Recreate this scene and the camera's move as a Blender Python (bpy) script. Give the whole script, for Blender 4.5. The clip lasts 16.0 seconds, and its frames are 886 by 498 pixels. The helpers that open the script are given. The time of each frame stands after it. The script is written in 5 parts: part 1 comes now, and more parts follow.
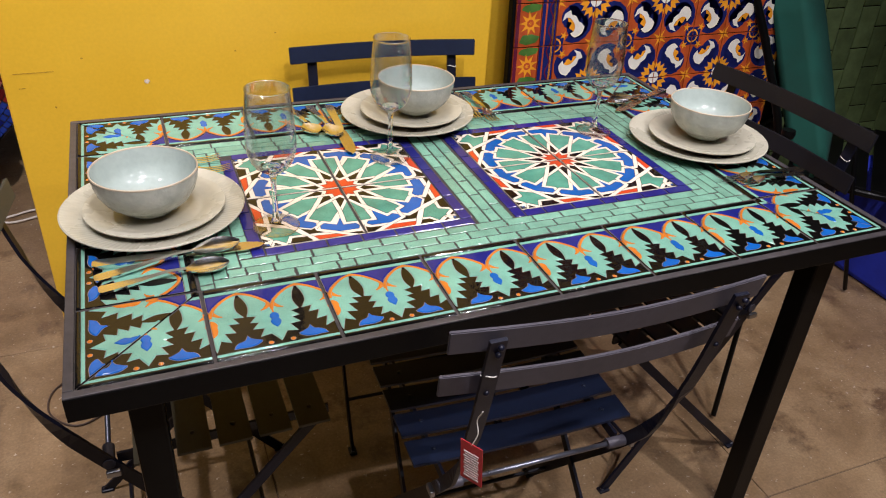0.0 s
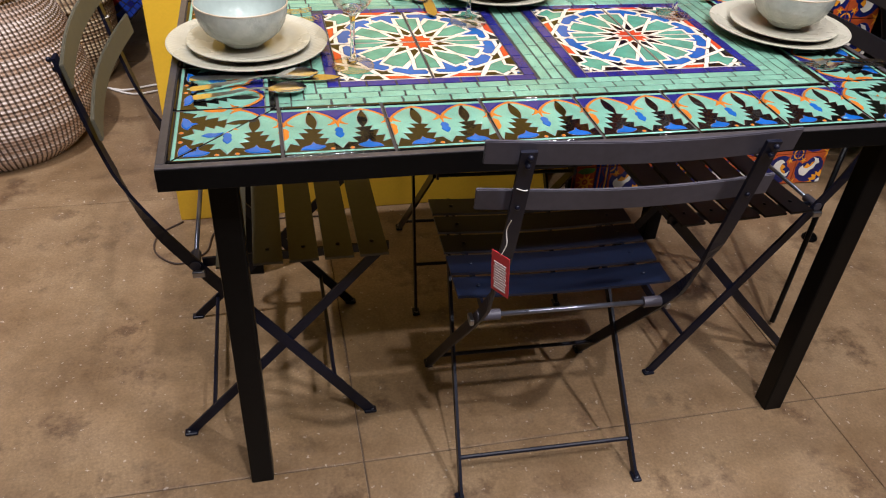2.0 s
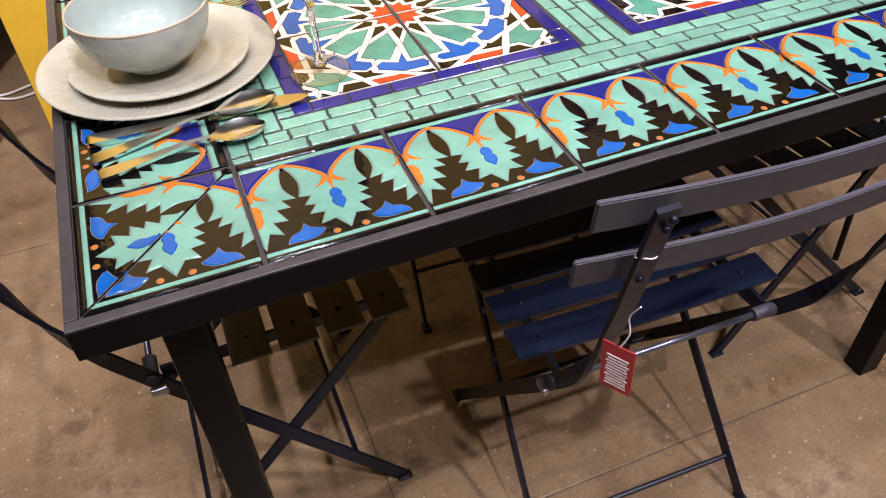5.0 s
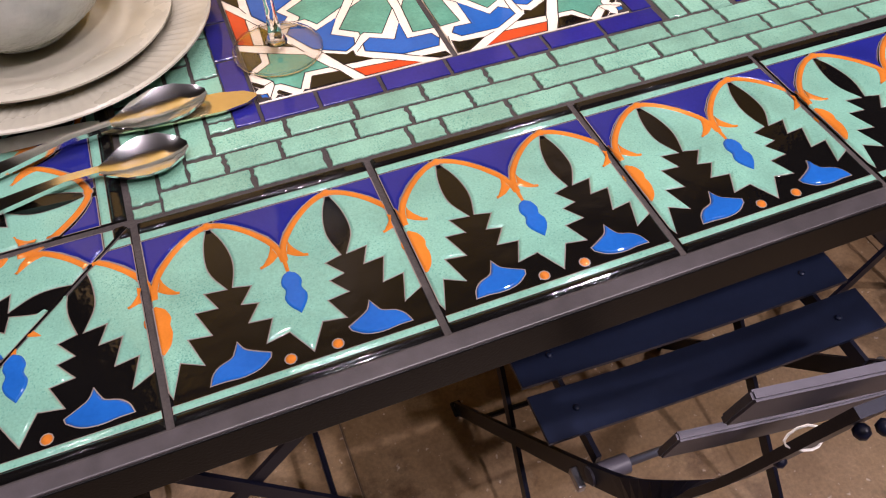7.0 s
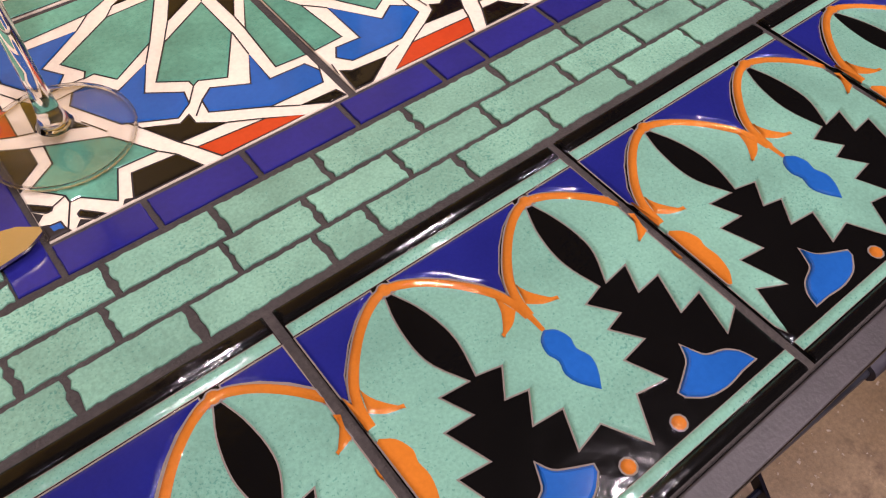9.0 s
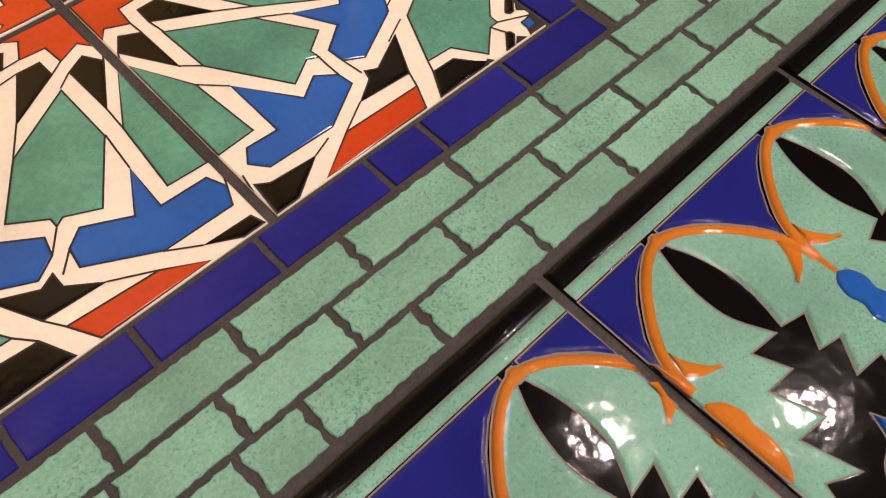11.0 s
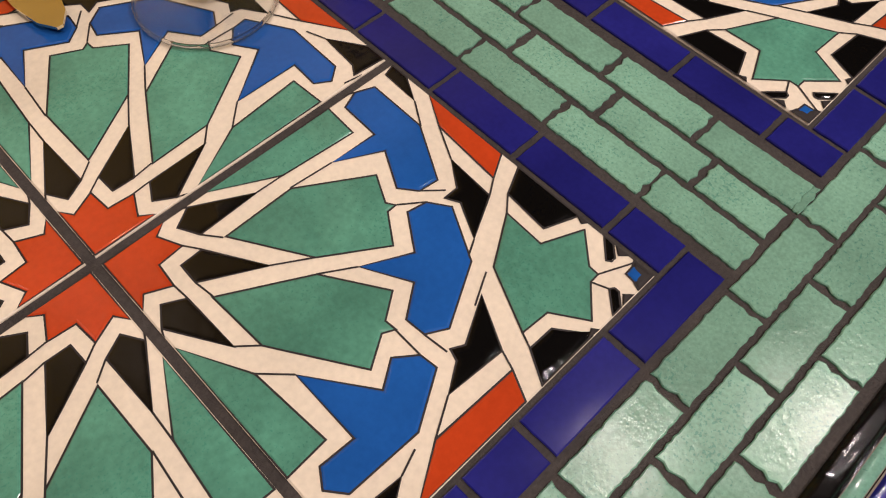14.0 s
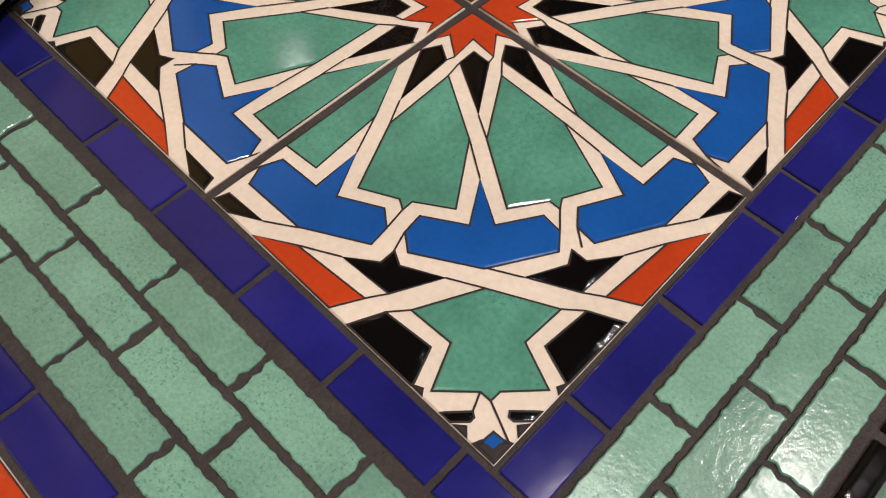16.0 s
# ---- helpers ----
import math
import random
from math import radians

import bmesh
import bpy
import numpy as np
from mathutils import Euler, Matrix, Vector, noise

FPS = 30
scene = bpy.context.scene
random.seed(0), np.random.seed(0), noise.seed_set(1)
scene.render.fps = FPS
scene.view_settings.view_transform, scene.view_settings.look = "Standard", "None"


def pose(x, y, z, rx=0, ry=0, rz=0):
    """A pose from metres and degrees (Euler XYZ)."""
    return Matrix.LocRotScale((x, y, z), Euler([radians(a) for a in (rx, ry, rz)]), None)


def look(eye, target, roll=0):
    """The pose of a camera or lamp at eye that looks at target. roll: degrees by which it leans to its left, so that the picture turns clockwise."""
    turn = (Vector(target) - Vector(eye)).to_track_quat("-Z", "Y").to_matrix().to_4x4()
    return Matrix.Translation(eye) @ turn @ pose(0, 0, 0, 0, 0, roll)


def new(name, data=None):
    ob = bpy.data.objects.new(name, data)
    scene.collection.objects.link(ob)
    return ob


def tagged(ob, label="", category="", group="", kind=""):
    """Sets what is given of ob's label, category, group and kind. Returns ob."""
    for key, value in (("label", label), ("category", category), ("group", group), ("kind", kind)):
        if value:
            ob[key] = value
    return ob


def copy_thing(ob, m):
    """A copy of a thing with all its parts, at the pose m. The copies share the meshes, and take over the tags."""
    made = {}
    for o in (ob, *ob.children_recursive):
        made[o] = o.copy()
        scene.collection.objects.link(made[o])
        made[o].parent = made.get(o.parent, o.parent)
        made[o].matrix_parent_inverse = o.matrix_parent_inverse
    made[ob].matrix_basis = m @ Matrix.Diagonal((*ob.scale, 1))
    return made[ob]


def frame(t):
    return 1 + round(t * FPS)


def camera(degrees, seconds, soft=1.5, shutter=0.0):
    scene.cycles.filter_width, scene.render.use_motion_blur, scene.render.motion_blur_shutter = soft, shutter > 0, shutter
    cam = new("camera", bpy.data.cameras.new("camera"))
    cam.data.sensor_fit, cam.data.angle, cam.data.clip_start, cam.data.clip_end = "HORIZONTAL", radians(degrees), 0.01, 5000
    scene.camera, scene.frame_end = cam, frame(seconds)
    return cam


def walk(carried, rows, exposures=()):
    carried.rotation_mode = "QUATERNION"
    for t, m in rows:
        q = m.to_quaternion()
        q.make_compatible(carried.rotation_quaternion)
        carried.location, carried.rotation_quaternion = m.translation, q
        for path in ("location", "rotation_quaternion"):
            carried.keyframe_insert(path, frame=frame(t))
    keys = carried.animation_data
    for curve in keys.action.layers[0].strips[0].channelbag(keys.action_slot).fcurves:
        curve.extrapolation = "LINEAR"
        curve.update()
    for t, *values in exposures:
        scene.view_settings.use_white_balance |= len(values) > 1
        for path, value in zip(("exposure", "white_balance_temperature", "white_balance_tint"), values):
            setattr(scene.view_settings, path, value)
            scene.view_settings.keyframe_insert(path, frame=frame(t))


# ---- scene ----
cam = camera(60.3, 16.0, soft=1.1)
PATH = [
    (0, (0.118, -0.726, 1.332), (0.798, 0.832, 0.278), 3.6),
    (0.5, (0.137, -0.773, 1.304), (0.656, 0.844, 0.247), 3.4),
    (1, (0.147, -0.83, 1.287), (0.604, 0.803, 0.227), 4.2),
    (1.5, (0.149, -0.881, 1.269), (0.571, 0.729, 0.159), 4.1),
    (2, (0.146, -0.913, 1.256), (0.551, 0.643, 0.067), 3.9),
    (2.5, (0.144, -0.914, 1.249), (0.554, 0.576, -0.021), 3.6),
    (3, (0.131, -0.87, 1.238), (0.548, 0.574, -0.081), 2.4),
    (3.5, (0.127, -0.775, 1.234), (0.541, 0.651, -0.105), 0.7),
    (4, (0.121, -0.658, 1.23), (0.549, 0.755, -0.12), -2.7),
    (4.5, (0.119, -0.563, 1.204), (0.61, 0.829, -0.145), -3.3),
    (4.7, (0.122, -0.534, 1.196), (0.634, 0.847, -0.157), -2.8),
    (6.8, (0.22, -0.245, 1.107), (0.672, 0.946, -0.435), -0.2),
    (7, (0.222, -0.217, 1.097), (0.679, 0.96, -0.454), -0.5),
    (7.5, (0.224, -0.145, 1.059), (0.741, 0.956, -0.529), -0.4),
    (8, (0.2295, -0.0891, 1.0289), (0.8234, 0.9732, -0.558), -1.2),
    (8.5, (0.2408, -0.0455, 1.0063), (0.9457, 0.9394, -0.5838), 0.96),
    (9, (0.26, -0.016, 0.9958), (1.028, 0.8904, -0.6124), 2.32),
    (9.2, (0.27, -0.0076, 0.9924), (1.0488, 0.8596, -0.6318), 2.66),
    (11.3, (0.346, 0.098, 0.977), (1.084, 0.784, -0.751), 3.6),
    (11.5, (0.348, 0.109, 0.978), (1.084, 0.782, -0.755), 4.1),
    (12, (0.354, 0.132, 0.98), (1.081, 0.815, -0.754), 3.8),
    (12.5, (0.358, 0.155, 0.982), (1.096, 0.848, -0.742), 4.1),
    (13, (0.362, 0.177, 0.986), (1.107, 0.876, -0.733), 4.0),
    (13.5, (0.372, 0.188, 0.986), (1.126, 0.898, -0.725), 3.5),
    (14, (0.401, 0.197, 0.996), (1.132, 0.881, -0.735), 2.9),
    (14.5, (0.44, 0.197, 0.991), (1.223, 0.901, -0.709), 3.7),
    (15, (0.505, 0.196, 0.995), (1.277, 0.89, -0.714), 3.2),
    (15.5, (0.567, 0.193, 0.992), (1.322, 0.888, -0.725), 2.3),
    (16, (0.61, 0.2, 0.985), (1.371, 0.908, -0.723), 1.5),
]
EXPOSURES = [(0, 0.28, 5720, 15), (2, 0.47, 5620, 13), (4.5, 0.60, 5570, 17), (7.5, 0.24, 5950, 29), (9.2, -0.04, 6150, 30), (11.5, -0.40, 6850, 22), (13, -0.53, 6700, 20), (16, -0.60, 6180, 17)]
walk(cam, [(t, look(eye, target, roll)) for t, eye, target, roll in PATH], EXPOSURES)

# ---- light ----
world = bpy.data.worlds.new("shop_air")
world.use_nodes = True
world.node_tree.nodes["Background"].inputs[0].default_value = (1.0, 0.86, 0.7, 1)
world.node_tree.nodes["Background"].inputs[1].default_value = 0.012
scene.world = world


def lamp(name, eye, target, watts, radius, spread=70, colour=(1.0, 0.885, 0.80)):
    data = bpy.data.lights.new(name, "SPOT")
    data.energy, data.shadow_soft_size, data.spot_size, data.spot_blend, data.color = watts, radius, radians(spread), 0.7, colour
    ob = new(name, data)
    ob.matrix_world = look(eye, target)
    return ob


CEILING = 3.3
SPOTS = [
    ((-0.5, -0.4, 3.1), (0.22, 0.32, 0.6), 42),
    ((0.45, 0.2, 3.1), (0.45, 0.4, 0.6), 48),
    ((1.36, 0.22, 3.1), (0.9, 0.3, 0.6), 30),
    ((0.5, -1.5, 3.1), (0.65, 0.0, 0.3), 138),
    ((1.5, -1.2, 3.1), (1.2, -0.3, 0.1), 155),
    ((-0.2, -1.6, 3.1), (0.3, -0.3, 0.1), 10),
    ((1.96, -0.22, 3.1), (1.45, 0.85, 0.7), 52),
    ((0.3, -0.6, 3.1), (0.3, 0.95, 0.8), 60),
    ((-0.9, 0.3, 3.1), (-0.7, 1.6, 0.4), 230),
    ((-1.2, -0.9, 3.1), (-0.5, 0.1, 0.0), 8),
]
for eye, target, watts in SPOTS:
    lamp("track_lamp_light", eye, target, watts, 0.035)

# ---- materials ----


def mat(name, colour, rough=0.5, metal=0.0, vary=0.12, scale=8.0, bump=0.0, bump_scale=200.0, second=None, coat=0.0, grain=0.05, grain_scale=90.0, rough_vary=0.06, per_piece=0.0, spec=0.5, bevel=0.0, specks=None):
    """A procedural surface: base colour with two scales of variation, gloss, and a fine relief."""
    m = bpy.data.materials.new(name)
    m.use_nodes = True
    n, l = m.node_tree.nodes, m.node_tree.links
    b = n["Principled BSDF"]
    b.inputs["Metallic"].default_value = metal
    b.inputs["Specular IOR Level"].default_value = spec
    b.inputs["Coat Weight"].default_value = coat
    b.inputs["Coat Roughness"].default_value = 0.05
    tex = n.new("ShaderNodeTexCoord")
    info = n.new("ShaderNodeObjectInfo")
    shift = n.new("ShaderNodeVectorMath")
    shift.operation = "ADD"
    l.new(tex.outputs["Object"], shift.inputs[0])
    l.new(info.outputs["Random"], shift.inputs[1])
    big = n.new("ShaderNodeTexNoise")
    big.inputs["Scale"].default_value, big.inputs["Detail"].default_value = scale, 5
    fine = n.new("ShaderNodeTexNoise")
    fine.inputs["Scale"].default_value, fine.inputs["Detail"].default_value = grain_scale, 4
    l.new(shift.outputs[0], big.inputs["Vector"])
    l.new(shift.outputs[0], fine.inputs["Vector"])
    ramp = n.new("ShaderNodeValToRGB")
    c = Vector(colour)
    lo, hi = c * (1 - vary), (Vector(second) if second else c * (1 + vary))
    ramp.color_ramp.elements[0].position, ramp.color_ramp.elements[1].position = 0.3, 0.7
    ramp.color_ramp.elements[0].color, ramp.color_ramp.elements[1].color = (*lo, 1), (*hi, 1)
    l.new(big.outputs["Fac"], ramp.inputs[0])
    mul = n.new("ShaderNodeHueSaturation")
    l.new(ramp.outputs[0], mul.inputs["Color"])
    if specks:
        # fine darker freckles that gather on some pieces and in some places
        dots, patch, amount, cut = n.new("ShaderNodeTexNoise"), n.new("ShaderNodeTexNoise"), n.new("ShaderNodeMath"), n.new("ShaderNodeMapRange")
        dots.inputs["Scale"].default_value, dots.inputs["Detail"].default_value = 900, 1
        patch.inputs["Scale"].default_value, patch.inputs["Detail"].default_value = 22, 2
        l.new(shift.outputs[0], dots.inputs["Vector"])
        l.new(shift.outputs[0], patch.inputs["Vector"])
        amount.operation = "MULTIPLY_ADD"
        amount.inputs[1].default_value = 0.45
        l.new(patch.outputs["Fac"], amount.inputs[0])
        l.new(dots.outputs["Fac"], amount.inputs[2])
        cut.inputs["From Min"].default_value, cut.inputs["From Max"].default_value, cut.inputs["To Max"].default_value = 0.85, 0.95, 0.55
        l.new(amount.outputs[0], cut.inputs["Value"])
        freckle = n.new("ShaderNodeMix")
        freckle.data_type = "RGBA"
        freckle.inputs[7].default_value = (*specks, 1)
        l.new(cut.outputs[0], freckle.inputs["Factor"])
        l.new(ramp.outputs[0], freckle.inputs[6])
        l.new(freckle.outputs[2], mul.inputs["Color"])
    val = n.new("ShaderNodeMapRange")
    val.inputs["From Min"].default_value, val.inputs["From Max"].default_value = 0.3, 0.7
    val.inputs["To Min"].default_value, val.inputs["To Max"].default_value = 1 - grain, 1 + grain
    l.new(fine.outputs["Fac"], val.inputs["Value"])
    if per_piece:
        pp = n.new("ShaderNodeMapRange")
        pp.inputs["To Min"].default_value, pp.inputs["To Max"].default_value = 1 - per_piece, 1 + per_piece
        l.new(info.outputs["Random"], pp.inputs["Value"])
        mm = n.new("ShaderNodeMath")
        mm.operation = "MULTIPLY"
        l.new(pp.outputs[0], mm.inputs[0])
        l.new(val.outputs[0], mm.inputs[1])
        l.new(mm.outputs[0], mul.inputs["Value"])
    else:
        l.new(val.outputs[0], mul.inputs["Value"])
    l.new(mul.outputs[0], b.inputs["Base Color"])
    r = n.new("ShaderNodeMapRange")
    r.inputs["To Min"].default_value, r.inputs["To Max"].default_value = max(0.02, rough - rough_vary), min(1, rough + rough_vary)
    l.new(big.outputs["Fac"], r.inputs["Value"])
    l.new(r.outputs[0], b.inputs["Roughness"])
    if bump:
        bt = n.new("ShaderNodeTexNoise")
        bt.inputs["Scale"].default_value, bt.inputs["Detail"].default_value = bump_scale, 3
        l.new(shift.outputs[0], bt.inputs["Vector"])
        bp = n.new("ShaderNodeBump")
        bp.inputs["Strength"].default_value, bp.inputs["Distance"].default_value = bump, 0.002
        l.new(bt.outputs["Fac"], bp.inputs["Height"])
        if bevel:
            bv = n.new("ShaderNodeBevel")
            bv.samples = 4
            bv.inputs["Radius"].default_value = bevel
            l.new(bv.outputs[0], bp.inputs["Normal"])
        l.new(bp.outputs[0], b.inputs["Normal"])
    return m


GLAZE = dict(rough=0.09, rough_vary=0.03, bump=0.05, bump_scale=60, scale=25, grain_scale=400)
POOL = dict(rough=0.07, rough_vary=0.03, bump=0.17, bump_scale=60, scale=25, grain_scale=700, bevel=0.0022)
AQUA = mat("aqua_glaze", (0.17, 0.365, 0.275), vary=0.14, grain=0.10, specks=(0.05, 0.20, 0.16), **POOL)
BLACK = mat("black_glaze", (0.004, 0.0037, 0.0035), **POOL)
COBALT = mat("cobalt_glaze", (0.014, 0.017, 0.155), vary=0.12, **POOL)
BLUE = mat("bright_blue_glaze", (0.012, 0.095, 0.36), vary=0.15, **GLAZE)
ORANGE = mat("orange_glaze", (0.50, 0.155, 0.016), vary=0.15, **POOL)
RED = mat("red_glaze", (0.50, 0.055, 0.012), vary=0.12, **GLAZE)
CREAM = mat("cream_glaze", (0.80, 0.71, 0.565), vary=0.06, **GLAZE)
GREEN = mat("sea_green_glaze", (0.092, 0.290, 0.202), vary=0.25, grain=0.10, specks=(0.045, 0.22, 0.155), per_piece=0.1, **GLAZE)
LINE = mat("bare_clay_line", (0.17, 0.14, 0.115), rough=0.7, vary=0.2)
DARK_LINE = mat("dark_clay_line", (0.018, 0.013, 0.012), rough=0.7, vary=0.2)
BRICK_GLAZE = mat("jade_brick_glaze", (0.182, 0.372, 0.268), vary=0.15, grain=0.13, per_piece=0.14, rough=0.175, rough_vary=0.06, bump=0.09, bump_scale=300, scale=30, grain_scale=700, specks=(0.045, 0.20, 0.155))
BLUE_BRICK = mat("ultramarine_brick_glaze", (0.017, 0.017, 0.165), vary=0.16, grain=0.08, per_piece=0.16, rough=0.12, bump=0.06, bump_scale=60, scale=30, grain_scale=400)
GROUT = mat("dark_grout", (0.045, 0.038, 0.034), rough=0.85, vary=0.25, scale=60, bump=0.5, bump_scale=900, grain=0.2, grain_scale=600)
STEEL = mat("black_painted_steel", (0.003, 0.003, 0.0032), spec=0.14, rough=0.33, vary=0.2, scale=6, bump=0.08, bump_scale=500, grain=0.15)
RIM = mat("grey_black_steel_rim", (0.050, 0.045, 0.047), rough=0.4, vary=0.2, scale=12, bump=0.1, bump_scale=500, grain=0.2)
NAVY = mat("navy_powder_coat", (0.007, 0.012, 0.032), spec=0.35, rough=0.42, vary=0.2, bump=0.06, bump_scale=900, grain=0.08)
OLIVE = mat("olive_grey_powder_coat", (0.085, 0.080, 0.055), rough=0.5, vary=0.12, bump=0.06, bump_scale=900, grain=0.06)
CHARCOAL = mat("charcoal_powder_coat", (0.058, 0.054, 0.068), spec=0.4, rough=0.45, vary=0.2, bump=0.06, bump_scale=900, grain=0.08)
NAVY_BAR = mat("dark_navy_steel_bar", (0.005, 0.006, 0.015), spec=0.3, rough=0.4, vary=0.25, bump=0.06, bump_scale=700, grain=0.1)
ZINC = mat("zinc_rivet", (0.35, 0.36, 0.4), rough=0.3, metal=1.0, vary=0.15)
CERAMIC = mat("cream_stoneware", (0.41, 0.40, 0.31), rough=0.28, vary=0.08, scale=12, bump=0.08, bump_scale=120, second=(0.48, 0.46, 0.36))
BOWL_OUT = mat("pale_crackle_stoneware", (0.36, 0.38, 0.33), rough=0.14, vary=0.1, scale=30, bump=0.7, bump_scale=130, second=(0.48, 0.48, 0.41))
BOWL_IN = mat("pale_aqua_bowl_glaze", (0.36, 0.42, 0.385), rough=0.07, vary=0.06, scale=15, bump=0.25, bump_scale=60)
BOWL_RIM = mat("tan_bowl_lip", (0.52, 0.43, 0.31), rough=0.3, vary=0.15, scale=40)
SILVER = mat("polished_steel", (0.86, 0.86, 0.85), rough=0.15, metal=1.0, vary=0.05)
# steel knife blades, with the yellow wall's reflection put into the colour
BLADE_REFLECT = mat("steel_blade_wall_reflection", (0.74, 0.66, 0.46), rough=0.24, metal=1.0, vary=0.12)
YELLOW = mat("yellow_wall_paint", (0.72, 0.43, 0.018), rough=0.42, vary=0.05, scale=2.5, bump=0.25, bump_scale=35, grain=0.03, grain_scale=150, second=(0.76, 0.47, 0.025))
DARK = mat("dark_ceiling_paint", (0.05, 0.045, 0.04), rough=0.8, vary=0.15, scale=2)
WALL = mat("shop_wall_paint", (0.22, 0.17, 0.12), rough=0.6, vary=0.1, scale=2, bump=0.2, bump_scale=40)
RED_CARD = mat("red_card", (0.55, 0.03, 0.04), rough=0.5, vary=0.06)
WHITE_INK = mat("white_ink", (0.8, 0.72, 0.68), rough=0.6, vary=0.03)
STRING = mat("white_cotton_string", (0.75, 0.72, 0.66), rough=0.85, vary=0.1, scale=300)


def floor_material():
    """Stained and sealed concrete: broad brown clouds, darker stains, pale specks and worn gloss."""
    m = bpy.data.materials.new("stained_concrete")
    m.use_nodes = True
    n, l = m.node_tree.nodes, m.node_tree.links
    b = n["Principled BSDF"]
    tex = n.new("ShaderNodeTexCoord")

    def cloud(scale, detail, rough=0.6):
        k = n.new("ShaderNodeTexNoise")
        k.inputs["Scale"].default_value, k.inputs["Detail"].default_value, k.inputs["Roughness"].default_value = scale, detail, rough
        l.new(tex.outputs["Object"], k.inputs["Vector"])
        return k.outputs["Fac"]

    def ramp(fac, stops):
        k = n.new("ShaderNodeValToRGB")
        e = k.color_ramp.elements
        for i, (p, c) in enumerate(stops):
            q = e[i] if i < 2 else e.new(p)
            q.position, q.color = p, (*c, 1)
        l.new(fac, k.inputs[0])
        return k.outputs[0]

    def mix(fac, a, c, kind="MIX"):
        k = n.new("ShaderNodeMix")
        k.data_type, k.blend_type = "RGBA", kind
        l.new(fac, k.inputs["Factor"])
        for v, s in ((a, 6), (c, 7)):
            if isinstance(v, tuple):
                k.inputs[s].default_value = (*v, 1)
            else:
                l.new(v, k.inputs[s])
        return k.outputs[2]

    base = ramp(cloud(3.6, 9, 0.70), [(0.34, (0.150, 0.092, 0.043)), (0.68, (0.315, 0.222, 0.122)), (0.5, (0.228, 0.151, 0.078))])
    stains = ramp(cloud(7.0, 6, 0.7), [(0.54, (0, 0, 0)), (0.66, (0.9, 0.9, 0.9))])
    base = mix(stains, base, (0.095, 0.053, 0.026))
    wear = ramp(cloud(14.0, 8, 0.75), [(0.60, (0, 0, 0)), (0.72, (0.55, 0.55, 0.55))])
    base = mix(wear, base, (0.37, 0.285, 0.175))
    specks = ramp(cloud(75.0, 3, 0.55), [(0.66, (0, 0, 0)), (0.71, (0.6, 0.6, 0.6))])
    base = mix(specks, base, (0.55, 0.48, 0.40))
    fine = ramp(cloud(160.0, 4, 0.6), [(0.3, (0.78, 0.78, 0.78)), (0.7, (1.15, 1.15, 1.15))])
    one = n.new("ShaderNodeValue")
    one.outputs[0].default_value = 1.0
    base = mix(one.outputs[0], base, fine, "MULTIPLY")
    l.new(base, b.inputs["Base Color"])
    gloss = n.new("ShaderNodeMapRange")
    gloss.inputs["From Min"].default_value, gloss.inputs["From Max"].default_value = 0.3, 0.7
    gloss.inputs["To Min"].default_value, gloss.inputs["To Max"].default_value = 0.26, 0.58
    l.new(cloud(9.0, 6, 0.7), gloss.inputs["Value"])
    l.new(gloss.outputs[0], b.inputs["Roughness"])
    bump = n.new("ShaderNodeBump")
    bump.inputs["Strength"].default_value, bump.inputs["Distance"].default_value = 0.25, 0.003
    l.new(cloud(55.0, 6, 0.7), bump.inputs["Height"])
    l.new(bump.outputs[0], b.inputs["Normal"])
    return m


FLOOR = floor_material()


def glass_material(name, thin, clarity=0.994, least=0.03, fall=3.0):
    """Solid glass, or a thin pane that light passes straight through with a Fresnel sheen."""
    m = bpy.data.materials.new(name)
    m.use_nodes = True
    n, l = m.node_tree.nodes, m.node_tree.links
    b = n["Principled BSDF"]
    b.inputs["Base Color"].default_value = (1, 1, 1, 1)
    b.inputs["Roughness"].default_value = 0.0
    b.inputs["IOR"].default_value = 1.45
    b.inputs["Transmission Weight"].default_value = 1.0
    if thin:
        clear, gloss, mix, edge = n.new("ShaderNodeBsdfTransparent"), n.new("ShaderNodeBsdfGlossy"), n.new("ShaderNodeMixShader"), n.new("ShaderNodeLayerWeight")
        clear.inputs[0].default_value = (clarity, clarity, clarity, 1)
        gloss.inputs["Roughness"].default_value = 0.02
        edge.inputs["Blend"].default_value = 0.5
        power, sheen = n.new("ShaderNodeMath"), n.new("ShaderNodeMapRange")
        power.operation = "POWER"
        power.inputs[1].default_value = fall
        sheen.inputs["To Min"].default_value, sheen.inputs["To Max"].default_value = least, 0.9
        l.new(edge.outputs["Facing"], power.inputs[0])
        l.new(power.outputs[0], sheen.inputs["Value"])
        l.new(sheen.outputs[0], mix.inputs[0])
        l.new(clear.outputs[0], mix.inputs[1])
        l.new(gloss.outputs[0], mix.inputs[2])
        l.new(mix.outputs[0], n["Material Output"].inputs["Surface"])
    return m


GLASS = glass_material("clear_glass", False)
THIN_GLASS = glass_material("thin_clear_glass", True)
BOWL_GLASS = glass_material("blown_bowl_glass", True, 0.968, 0.07, 2.0)

# ---- mesh helpers ----


def part(name, bm, material, parent=None, label="", smooth=False):
    """Links a bmesh as one mesh object, under a thing or a part where one is given."""
    me = bpy.data.meshes.new(name)
    bm.to_mesh(me)
    bm.free()
    for m in material if isinstance(material, (list, tuple)) else [material]:
        me.materials.append(m)
    if smooth:
        me.polygons.foreach_set("use_smooth", [True] * len(me.polygons))
        if smooth is not True:
            me.set_sharp_from_angle(angle=radians(smooth))
    ob = new(name, me)
    if parent:
        ob.parent = parent
    return tagged(ob, label)


